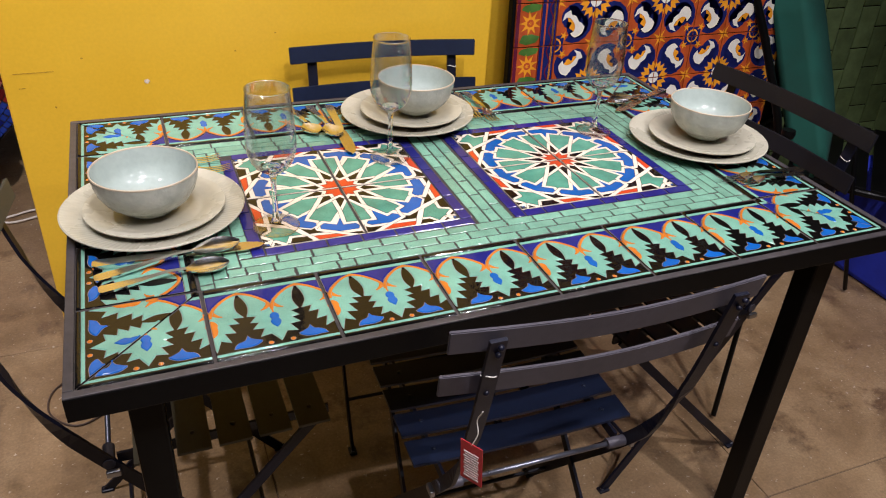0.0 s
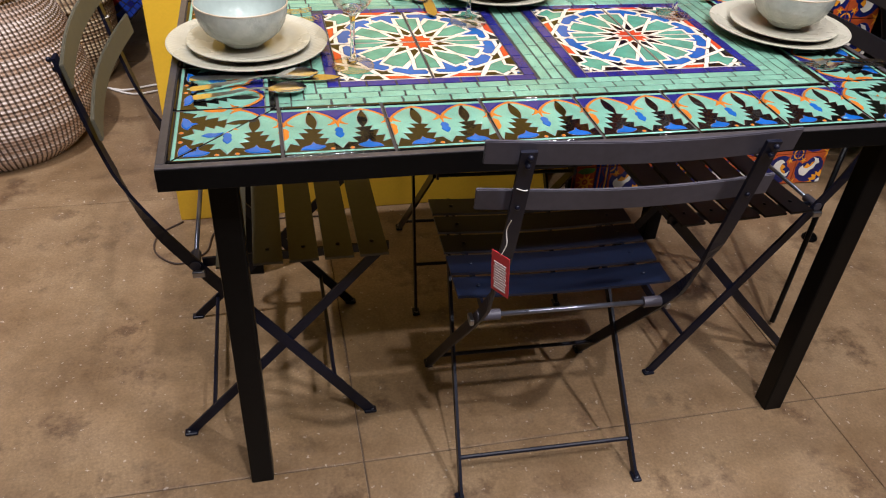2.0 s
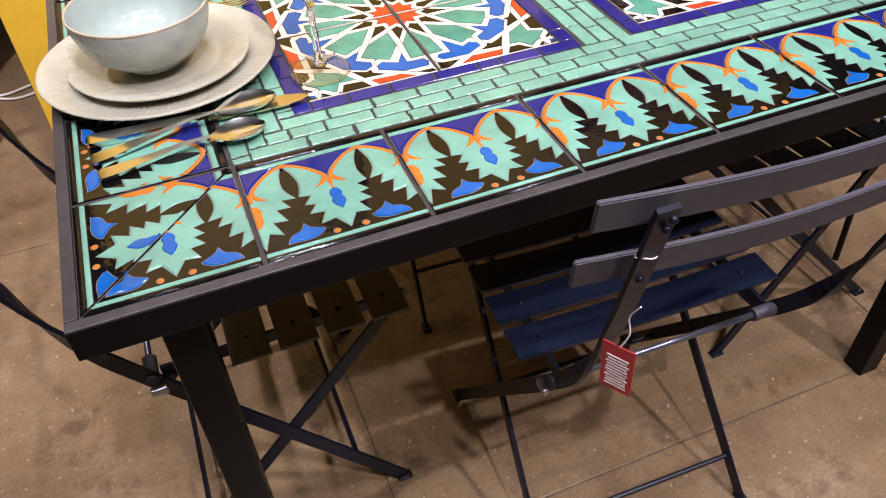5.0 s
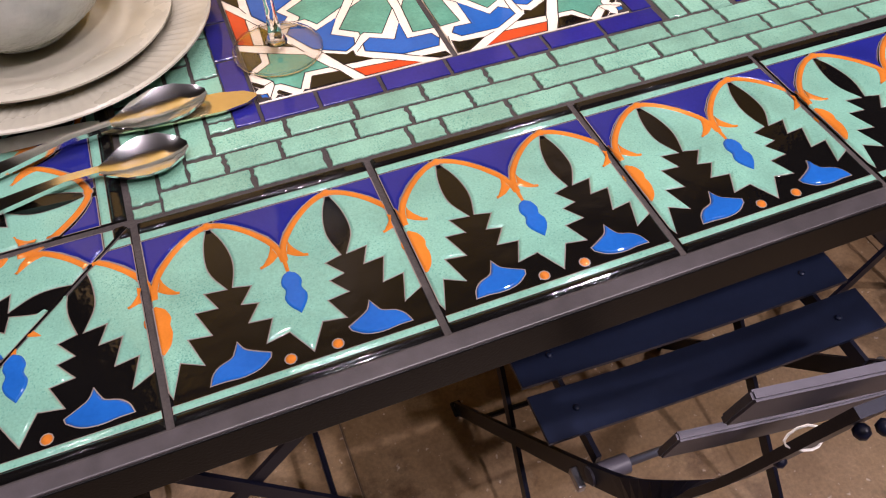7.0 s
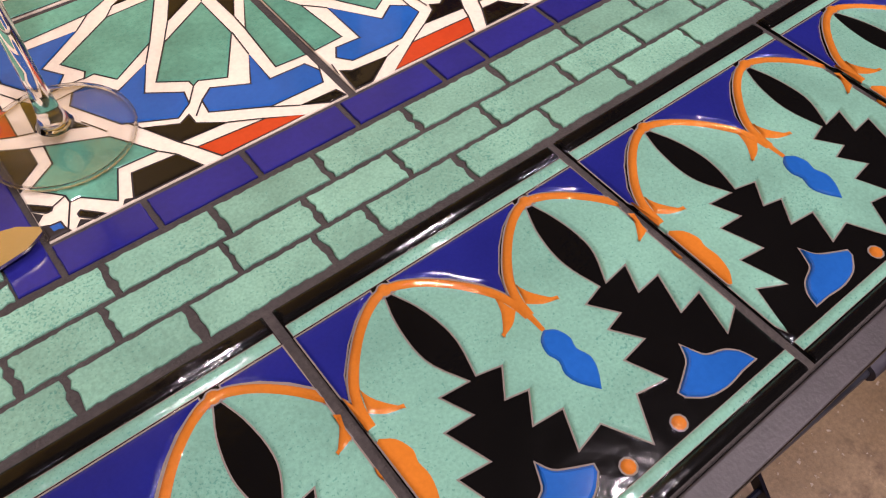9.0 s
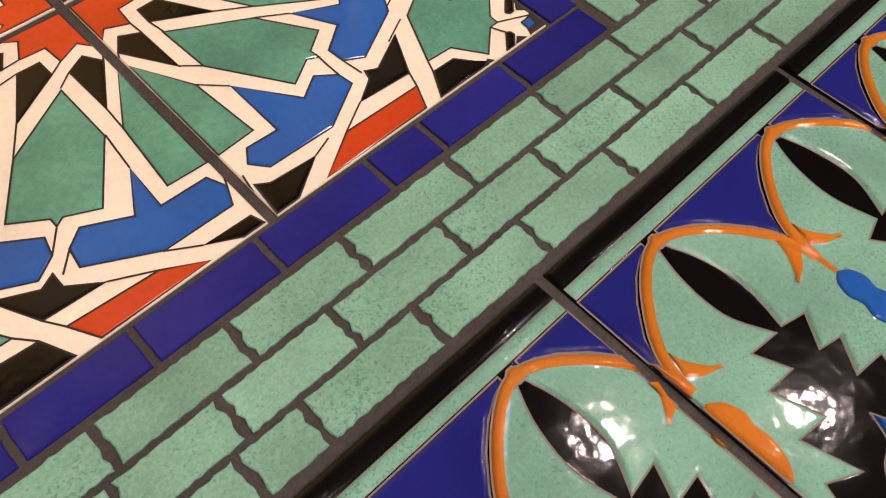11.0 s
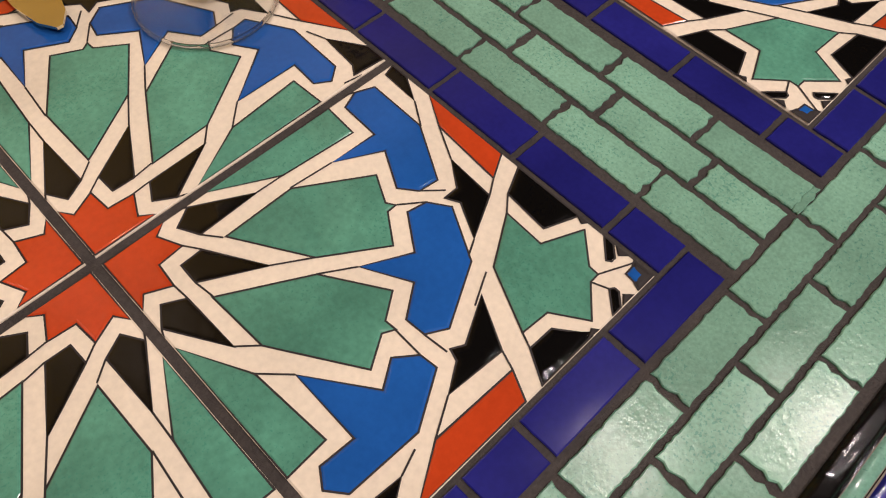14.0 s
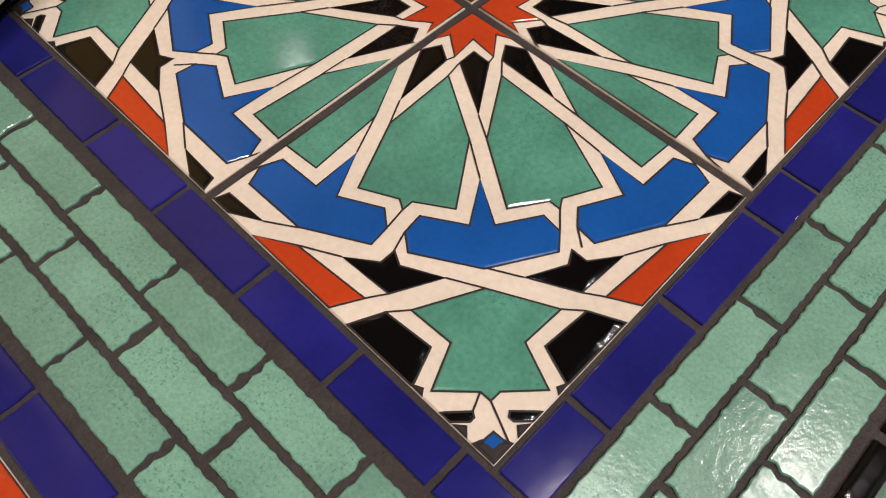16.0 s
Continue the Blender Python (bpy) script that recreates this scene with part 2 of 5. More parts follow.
def thing(name, label, category, group="", kind="", m=None):
    ob = new(name)
    ob.empty_display_size = 0.05
    if m:
        ob.matrix_world = m
    return tagged(ob, label, category, group, kind)


def box(bm, x0, x1, y0, y1, z0, z1, bevel=0.0, index=0, m=None):
    vs = [bm.verts.new(p) for p in ((x0, y0, z0), (x1, y0, z0), (x1, y1, z0), (x0, y1, z0), (x0, y0, z1), (x1, y0, z1), (x1, y1, z1), (x0, y1, z1))]
    if m:
        for v in vs:
            v.co = m @ v.co
    fs = [bm.faces.new([vs[i] for i in q]) for q in ((3, 2, 1, 0), (4, 5, 6, 7), (0, 1, 5, 4), (1, 2, 6, 5), (2, 3, 7, 6), (3, 0, 4, 7))]
    for f in fs:
        f.material_index = index
    if bevel:
        edges = list({e for f in fs for e in f.edges})
        out = bmesh.ops.bevel(bm, geom=edges, offset=bevel, segments=2, affect="EDGES", profile=0.5)
        for f in out["faces"]:
            f.material_index = index
    return bm


def boxed(*a, **k):
    return box(bmesh.new(), *a, **k)


def lathe(bm, profile, steps=48, index=0, closed=False):
    """Turns (radius, height) points round the z axis."""
    rings = []
    for r, z in profile:
        if r < 1e-6:
            rings.append([bm.verts.new((0, 0, z))])
        else:
            rings.append([bm.verts.new((r * math.cos(2 * math.pi * i / steps), r * math.sin(2 * math.pi * i / steps), z)) for i in range(steps)])
    pairs = list(zip(rings, rings[1:]))
    if closed:
        pairs.append((rings[-1], rings[0]))
    for a, b in pairs:
        for i in range(steps):
            j = (i + 1) % steps
            if len(a) == 1 and len(b) == 1:
                continue
            if len(a) == 1:
                f = bm.faces.new((a[0], b[j], b[i]))
            elif len(b) == 1:
                f = bm.faces.new((a[i], a[j], b[0]))
            else:
                f = bm.faces.new((a[i], a[j], b[j], b[i]))
            f.material_index = index
    return bm


def sweep(bm, path, width, thick, across=Vector((1, 0, 0)), twist=None, index=0, steps=4):
    """A bar of the given section along a path. across: the way of its width where twist is 0."""
    path = [Vector(p) for p in path]
    rings = []
    for i, p in enumerate(path):
        t = (path[min(i + 1, len(path) - 1)] - path[max(i - 1, 0)]).normalized()
        a = (across - t * across.dot(t)).normalized()
        if twist:
            a = Matrix.Rotation(twist[i], 3, t) @ a
        b = t.cross(a)
        w = width[i] if isinstance(width, (list, tuple)) else width
        if steps == 4:
            offs = [(-1, -1), (1, -1), (1, 1), (-1, 1)]
            rings.append([bm.verts.new(p + a * (x * w / 2) + b * (y * thick / 2)) for x, y in offs])
        else:
            rings.append([bm.verts.new(p + a * (math.cos(2 * math.pi * k / steps) * w / 2) + b * (math.sin(2 * math.pi * k / steps) * thick / 2)) for k in range(steps)])
    n = len(rings[0])
    for r, s in zip(rings, rings[1:]):
        for k in range(n):
            bm.faces.new((r[k], r[(k + 1) % n], s[(k + 1) % n], s[k])).material_index = index
    bm.faces.new(rings[0][::-1]).material_index = index
    bm.faces.new(rings[-1]).material_index = index
    return bm


def rod(path, d, steps=8):
    p = [Vector(q) for q in path]
    t = (p[-1] - p[0]).normalized()
    a = Vector((0, 0, 1)) if abs(t.z) < 0.8 else Vector((1, 0, 0))
    return sweep(bmesh.new(), p, d, d, a, steps=steps)


def smooth_path(points, n=6):
    """A Catmull-Rom curve through the points."""
    p = [Vector(q) for q in points]
    p = [2 * p[0] - p[1]] + p + [2 * p[-1] - p[-2]]
    out = []
    for i in range(1, len(p) - 2):
        for k in range(n):
            t = k / n
            out.append(0.5 * (2 * p[i] + (p[i + 1] - p[i - 1]) * t + (2 * p[i - 1] - 5 * p[i] + 4 * p[i + 1] - p[i + 2]) * t * t + (3 * p[i] - p[i - 1] - 3 * p[i + 1] + p[i + 2]) * t ** 3))
    return out + [p[-2]]


# ---- the room ----
GX, GY = (-2.82, -1.79, -0.765, 0.265, 1.29, 2.32, 3.35), (-3.04, -2.01, -0.98, 0.055, 1.085, 2.11, 3.14)
JOINT = mat("worn_floor_joint", (0.115, 0.080, 0.052), rough=0.8, vary=0.3, scale=12, bump=0.3, bump_scale=300)
floor = part("floor", boxed(-3.2, 4.0, -3.2, 3.6, -0.12, -0.003), JOINT)
tagged(floor, "brown stained concrete floor scored into large squares", "floor", kind="structure")
xs, ys = [-3.2, *GX, 4.0], [-3.2, *GY, 3.6]
for x0, x1 in zip(xs, xs[1:]):
    for y0, y1 in zip(ys, ys[1:]):
        bm = boxed(x0 + 0.0013, x1 - 0.0013, y0 + 0.0013, y1 - 0.0013, -0.02, 0.0, bevel=0.0015)
        part("slab", bm, FLOOR, floor)
for name, a in (("wall_north", (-3.2, 4.0, 3.6, 3.75)), ("wall_south", (-3.2, 4.0, -3.35, -3.2)), ("wall_west", (-3.35, -3.2, -3.2, 3.6)), ("wall_east", (4.0, 4.15, -3.2, 3.6))):
    tagged(part(name, boxed(*a, 0, CEILING), WALL), "plain tan painted shop wall", "wall", kind="structure")
tagged(part("ceiling", boxed(-3.35, 4.15, -3.35, 3.75, CEILING, CEILING + 0.1), DARK), "plain shop ceiling", "ceiling", kind="structure")
tagged(part("wall_yellow", boxed(-0.132, 0.945, 0.965, 1.75, 0, CEILING, bevel=0.004), YELLOW), "glossy mustard yellow painted wall with small chips", "wall", kind="structure")
tagged(part("wall_yellow_recess", boxed(0.945, 1.93, 1.085, 1.75, 0, CEILING, bevel=0.004), YELLOW), "mustard yellow painted wall behind the leaning tiles", "wall", kind="structure")
CHIP = mat("bare_plaster_chip", (0.62, 0.52, 0.42), rough=0.9, vary=0.2, scale=200)
SCUFF = mat("dark_scuff", (0.36, 0.20, 0.02), rough=0.8, vary=0.3, scale=200)
yellow_wall = bpy.data.objects["wall_yellow"]
for x, z, r, m in ((0.140, 0.742, 0.0062, CHIP), (0.330, 0.795, 0.0022, SCUFF), (0.022, 0.800, 0.0025, SCUFF), (-0.045, 0.700, 0.003, SCUFF), (0.420, 0.830, 0.0022, SCUFF)):
    rng = random.Random(int(x * 1000))
    bm = bmesh.new()
    bm.faces.new([bm.verts.new((x + r * rng.uniform(0.6, 1.2) * math.cos(k * math.pi / 5), 0.9643, z + r * rng.uniform(0.5, 1.0) * math.sin(k * math.pi / 5))) for k in range(10)])
    part("chip", bm, m, yellow_wall)
for x0, x1, z in ((-0.110, -0.035, 0.776), (-0.105, -0.092, 0.745)):
    bm = bmesh.new()
    n = 14
    rng = random.Random(3)
    top = [(x0 + (x1 - x0) * k / n, 0.9643, z + rng.uniform(0, 0.0010)) for k in range(n + 1)]
    bm.faces.new([bm.verts.new(p) for p in top + [(x, y, q - 0.0007 - rng.uniform(0, 0.0008)) for x, y, q in top[::-1]]])
    part("scratch", bm, SCUFF, yellow_wall)

# ---- the table ----
Z = 0.735
P = 0.1545
MX, MY = 0.6175, 0.387
table = thing("tile_topped_table", "black steel table topped with turquoise and blue tiles", "table")
OX, OY, LIP = 0.6275, 0.4005, 0.012
for x0, x1, y0, y1 in ((MX - OX, MX + OX, MY - OY, MY - OY + LIP), (MX - OX, MX + OX, MY + OY - LIP, MY + OY), (MX - OX, MX - OX + LIP, MY - OY + LIP, MY + OY - LIP), (MX + OX - LIP, MX + OX, MY - OY + LIP, MY + OY - LIP)):
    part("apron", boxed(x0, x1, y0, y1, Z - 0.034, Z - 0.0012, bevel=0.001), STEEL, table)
    # the thin lip on top is a paler grey than the apron
    part("rim", boxed(x0 + 0.0004, x1 - 0.0004, y0 + 0.0004, y1 - 0.0004, Z - 0.0012, Z + 0.0012, bevel=0.0009), RIM, table, "grey steel lip, paler than the apron")
part("grout_bed", boxed(MX - OX + LIP, MX + OX - LIP, MY - OY + LIP, MY + OY - LIP, Z - 0.03, Z - 0.0014), GROUT, table)
for sx in (-1, 1):
    for sy in (-1, 1):
        x, y = MX + 0.004 + sx * 0.5535, MY + sy * 0.325
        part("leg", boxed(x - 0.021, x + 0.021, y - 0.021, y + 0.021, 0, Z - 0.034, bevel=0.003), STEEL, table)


def area2(pts):
    return sum(a[0] * b[1] - b[0] * a[1] for a, b in zip(pts, pts[1:] + pts[:1]))


def clip(pts, nx, ny, c):
    """Keeps the side of a polygon where nx*x + ny*y >= c."""
    out = []
    for a, b in zip(pts, pts[1:] + pts[:1]):
        da, db = nx * a[0] + ny * a[1] - c, nx * b[0] + ny * b[1] - c
        if da >= 0:
            out.append(a)
        if (da >= 0) != (db >= 0):
            t = da / (da - db)
            out.append((a[0] + t * (b[0] - a[0]), a[1] + t * (b[1] - a[1])))
    return out


def prism(bm, pts, z0, z1, index=0, round_off=0.0):
    """A slab of the polygon, with its upper edge taken off."""
    if area2(pts) < 0:
        pts = pts[::-1]
    f = bm.faces.new([bm.verts.new((x, y, z0)) for x, y in pts])
    top = bmesh.ops.extrude_face_region(bm, geom=[f])
    vs = [v for v in top["geom"] if isinstance(v, bmesh.types.BMVert)]
    bmesh.ops.translate(bm, verts=vs, vec=(0, 0, z1 - z0 - round_off))
    cap = [g for g in top["geom"] if isinstance(g, bmesh.types.BMFace)][0]
    f.normal_flip()
    cap.normal_update()
    if cap.normal.z < 0:
        cap.normal_flip()
    for g in bm.faces:
        if g in (cap, f) or any(v in vs for v in g.verts):
            g.material_index = index
    if round_off:
        r = bmesh.ops.inset_region(bm, faces=[cap], thickness=round_off, depth=round_off, use_even_offset=True)
        for g in r["faces"]:
            g.material_index = index
    return cap


def grown(pts, d):
    """The polygon with every side moved outwards."""
    if area2(pts) < 0:
        pts = pts[::-1]
    out = []
    for i, p in enumerate(pts):
        a = (Vector(p) - Vector(pts[i - 1]))
        b = (Vector(pts[(i + 1) % len(pts)]) - Vector(p))
        if a.length < 1e-7 or b.length < 1e-7:
            continue
        a, b = a.normalized(), b.normalized()
        na, nb = Vector((a.y, -a.x)), Vector((b.y, -b.x))
        m = na + nb
        k = max(0.45, m.length_squared / 2)
        out.append((p[0] + m.x * d / k, p[1] + m.y * d / k))
    return out


def triangles(pts):
    """Corner numbers of the triangles that fill a polygon."""
    tb = bmesh.new()
    tb.faces.new([tb.verts.new((x, y, 0)) for x, y in pts])
    tb.verts.index_update()
    tb.faces.ensure_lookup_table()
    tb.faces[0].normal_update()
    bmesh.ops.triangulate(tb, faces=tb.faces[:])
    out = [[v.index for v in f.verts] for f in tb.faces]
    tb.free()
    return out


def glaze(bm, pts, z, index, line=None, edge=0.0006, swell=0.0006, soft=0.0010, grow=0.0):
    """A pool of glaze: a thin outline of bare clay, then a rounded rise to the coloured face."""
    if len(pts) < 3 or abs(area2(pts)) < 4e-6:
        return
    if area2(pts) < 0:
        pts = pts[::-1]
    if grow:
        pts = grown(pts, grow)
    pts = [p for i, p in enumerate(pts) if (Vector(p) - Vector(pts[i - 1])).length > 1e-5]
    around = sum((Vector(p) - Vector(pts[i - 1])).length for i, p in enumerate(pts))
    fit = min(1.0, 0.62 * abs(area2(pts)) / around / (edge + soft))
    steps = [(edge * fit, 0.0, line)] if line is not None else []
    steps += [(soft * fit * 0.4, swell * 0.65, index), (soft * fit * 0.6, swell * 0.35, index)]
    flat = triangles(pts)
    ring = [bm.verts.new((x, y, z)) for x, y in pts]
    for inset, rise, colour in steps:
        inner = grown(pts, -inset)
        if len(inner) != len(pts):
            break
        z += rise
        loop = [bm.verts.new((x, y, z)) for x, y in inner]
        for i in range(len(ring)):
            if area2([v.co.xy for v in (ring[i - 1], ring[i], loop[i], loop[i - 1])]) > 0:
                bm.faces.new((ring[i - 1], ring[i], loop[i], loop[i - 1])).material_index = colour
        ring, pts = loop, inner
    for tri in flat:
        if area2([ring[k].co.xy for k in tri]) > 0:
            bm.faces.new([ring[k] for k in tri]).material_index = index


def band(path, half):
    """The outline of a strip along a path."""
    left, right = [], []
    for i, p in enumerate(path):
        a, b = Vector(path[max(i - 1, 0)]), Vector(path[min(i + 1, len(path) - 1)])
        d = (b - a).normalized()
        w = half[i] if isinstance(half, (list, tuple)) else half
        left.append((p[0] - d.y * w, p[1] + d.x * w))
        right.append((p[0] + d.y * w, p[1] - d.x * w))
    return left + right[::-1]


def both(pts):
    """Closes a half outline by its mirror image."""
    return pts + [(-x, y) for x, y in pts[::-1] if x > 1e-6]


def curved(pts, n=3):
    return [(p.x, p.y) for p in smooth_path([(x, y, 0) for x, y in pts], n)]


# the leaf-and-arch border tile; across in parts of the pitch, inward in parts of 0.138 m
BORDER = [AQUA, BLACK, COBALT, BLUE, ORANGE, LINE]
LEAF_MID = both(curved([(0, 0.665), (0.05, 0.75), (0.10, 0.825), (0.16, 0.885), (0.225, 0.918)]) + curved([(0.240, 0.915), (0.208, 0.83), (0.190, 0.73), (0.193, 0.65), (0.215, 0.555)]) + [(0.145, 0.535), (0.200, 0.452), (0.137, 0.435), (0.192, 0.350), (0.105, 0.338), (0.150, 0.226), (0.062, 0.245), (0, 0.120)])
LEAF_JOINT = both(curved([(0, 0.665), (0.05, 0.75), (0.10, 0.825), (0.16, 0.885), (0.225, 0.918)]) + curved([(0.240, 0.915), (0.218, 0.83), (0.208, 0.73), (0.218, 0.65), (0.262, 0.553)]) + [(0.176, 0.565), (0.214, 0.470), (0.130, 0.478), (0.172, 0.345), (0.085, 0.360), (0.125, 0.215), (0.045, 0.262), (0, 0.110)])
ARCH = curved([(0.25, 0.930), (0.205, 0.916), (0.140, 0.868), (0.078, 0.800), (0.032, 0.732), (0.009, 0.665), (0.002, 0.60)], 4)
SPANDREL = both([(0, 0.700), (0.030, 0.775), (0.086, 0.848), (0.14, 0.900), (0.19, 0.932), (0.222, 0.942), (0.222, 0.958)])
HOOK = curved([(0.036, 0.715), (0.055, 0.660), (0.097, 0.598)]) + curved([(0.097, 0.591), (0.050, 0.608), (0.014, 0.640)])
DROP = both(curved([(0, 0.548), (0.030, 0.525), (0.043, 0.48), (0.034, 0.445), (0.046, 0.405), (0.035, 0.36), (0, 0.305)]))
BUD = both(curved([(0, 0.57), (0.034, 0.54), (0.050, 0.49), (0.042, 0.455), (0.045, 0.41), (0.030, 0.35), (0, 0.31)]))
BELL = curved([(-0.105, 0.178), (-0.056, 0.206), (-0.020, 0.232), (0.0, 0.275)]) + curved([(0.014, 0.240), (0.032, 0.208), (0.078, 0.188), (0.108, 0.156), (0.122, 0.112)]) + curved([(0.070, 0.112), (0.006, 0.106), (-0.056, 0.120), (-0.100, 0.156)])


def border_shapes():
    """(z, colour, outline) for one tile, from joint to joint, in metres."""
    s = []

    def add(z, c, pts):
        s.append((z, c, [((x + 0.028) * P, y * 0.138) for x, y in pts]))

    for cx, leaf in ((0, LEAF_JOINT), (0.5, LEAF_MID), (1, LEAF_JOINT)):
        add(0.0002, 0, [(cx + x, y) for x, y in leaf])
        add(0.0002, 2, [(cx + x, y) for x, y in SPANDREL])
        for k in (-1, 1):
            path = [(cx + k * x, y) for x, y in ARCH]
            add(0.0013, 4, [(cx + k * x, y) for x, y in HOOK])
            strip = band([(x, y * 0.893) for x, y in path], 0.0150)
            add(0.0013, 4, [(x, y / 0.893) for x, y in strip])
        if cx == 0.5:
            add(0.0013, 4, [(cx - 0.014, 0.655), (cx + 0.014, 0.655), (cx + 0.009, 0.54), (cx - 0.009, 0.54)])
            add(0.0012, 3, [(cx + x, y) for x, y in DROP])
        else:
            add(0.0013, 4, [(cx + x, y) for x, y in BUD])
    for cx, k in ((0.25, -1), (0.75, 1)):
        add(0.0003, 3, [(cx + k * x, y) for x, y in BELL])
        add(0.0003, 4, [(cx - k * 0.163 + 0.021 * math.cos(a * math.pi / 5), 0.118 + 0.0235 * math.sin(a * math.pi / 5)) for a in range(10)])
        add(0.0016, 4, [(cx + 0.021 * math.cos(a * math.pi / 5), 0.930 + 0.0235 * math.sin(a * math.pi / 5)) for a in range(10)])
    s.append((0.0002, 0, [(0, 0.0062), (P, 0.0062), (P, 0.0112), (0, 0.0112)]))
    s.append((0.0002, 0, [(0, 0.1330), (P, 0.1330), (P, 0.1392), (0, 0.1392)]))
    s.append((0.0004, 1, [(0, 0.1402), (P, 0.1402), (P, 0.1480), (0, 0.1480)]))
    s.append((0.0003, 1, [(0, 0.0004), (P, 0.0004), (P, 0.0056), (0, 0.0056)]))
    return s


def border_mesh(cuts):
    """The mesh of a border tile, cut by half planes."""
    bm = bmesh.new()
    outline = [(0, 0), (P, 0), (P, 0.1484), (0, 0.1484)]
    for c in cuts:
        outline = clip(outline, *c)
    prism(bm, outline, -0.012, 0.0, 1, 0.0008)
    for z, colour, pts in border_shapes():
        for c in cuts:
            pts = clip(pts, c[0], c[1], c[2] + 0.0005) if pts else pts
        strip = pts and colour in (0, 1) and max(p[1] for p in pts) - min(p[1] for p in pts) < 0.0085
        glaze(bm, pts, z, colour, None if colour == 1 else 5, edge=0.0003 if strip else 0.0007, grow=0.0 if strip else 0.0004, soft=0.0016 if strip else 0.0013, swell=0.0016 if strip and colour == 1 else 0.0013)
    me = bpy.data.meshes.new("border_tile")
    bm.to_mesh(me)
    bm.free()
    for m in BORDER:
        me.materials.append(m)
    return me


def lay(name, me, m, parent):
    ob = new(name, me)
    ob.parent = parent
    ob.matrix_local = m
    return ob


G = 0.0022
WHOLE = border_mesh([(1, 0, G), (-1, 0, G - P)])
X0, X1, Y0, Y1 = 0.0030, 1.2320, 0.0, 0.774
NEAR = Matrix.Translation((0, Y0, Z))
FAR = Matrix.Translation((2 * MX, Y1, Z)) @ Matrix.Rotation(math.pi, 4, "Z")
for i in range(1, 7):
    lay("border_tile", WHOLE, NEAR @ Matrix.Translation((i * P, 0, 0)), table)
    lay("border_tile", WHOLE, FAR @ Matrix.Translation((i * P, 0, 0)), table)
SIDE = (Y1 - Y0 - 2 * 0.1515) / 3
for i in range(3):
    y = Y0 + 0.1515 + i * SIDE + (SIDE - P) / 2
    lay("border_tile", WHOLE, Matrix.Translation((X0, y + P, Z)) @ Matrix.Rotation(-math.pi / 2, 4, "Z"), table)
    lay("border_tile", WHOLE, Matrix.Translation((X1, y, Z)) @ Matrix.Rotation(math.pi / 2, 4, "Z"), table)
S2 = 0.0011 * math.sqrt(2)
END_A = border_mesh([(-1, 0, G - P), (1, -1, X0 + S2)])
END_B = border_mesh([(1, 0, G), (-1, -1, X0 - P + S2)])
TURN_L = Matrix.Translation((X0, Y0 + X0 + P - 0.0060 + 0.0, Z)) @ Matrix.Rotation(-math.pi / 2, 4, "Z")
for m in (Matrix.Identity(4), Matrix.Translation((2 * MX, 2 * MY, 0)) @ Matrix.Rotation(math.pi, 4, "Z")):
    lay("corner_tile", END_A, m @ NEAR, table)
    lay("corner_tile", END_B, m @ NEAR @ Matrix.Translation((7 * P, 0, 0)), table)
    lay("corner_tile", END_B, m @ TURN_L, table)
    lay("corner_tile", END_A, m @ Matrix.Translation((X1, Y0 - X0, Z)) @ Matrix.Rotation(math.pi / 2, 4, "Z"), table)

# the star tile: a quarter of a twelve-pointed rosette, centre at the local origin, corner at (1, 1)
SQ = 0.1530
STAR = [CREAM, RED, BLACK, GREEN, BLUE, DARK_LINE]


def polar(r, a):
    return (r * math.cos(radians(a)), r * math.sin(radians(a)))


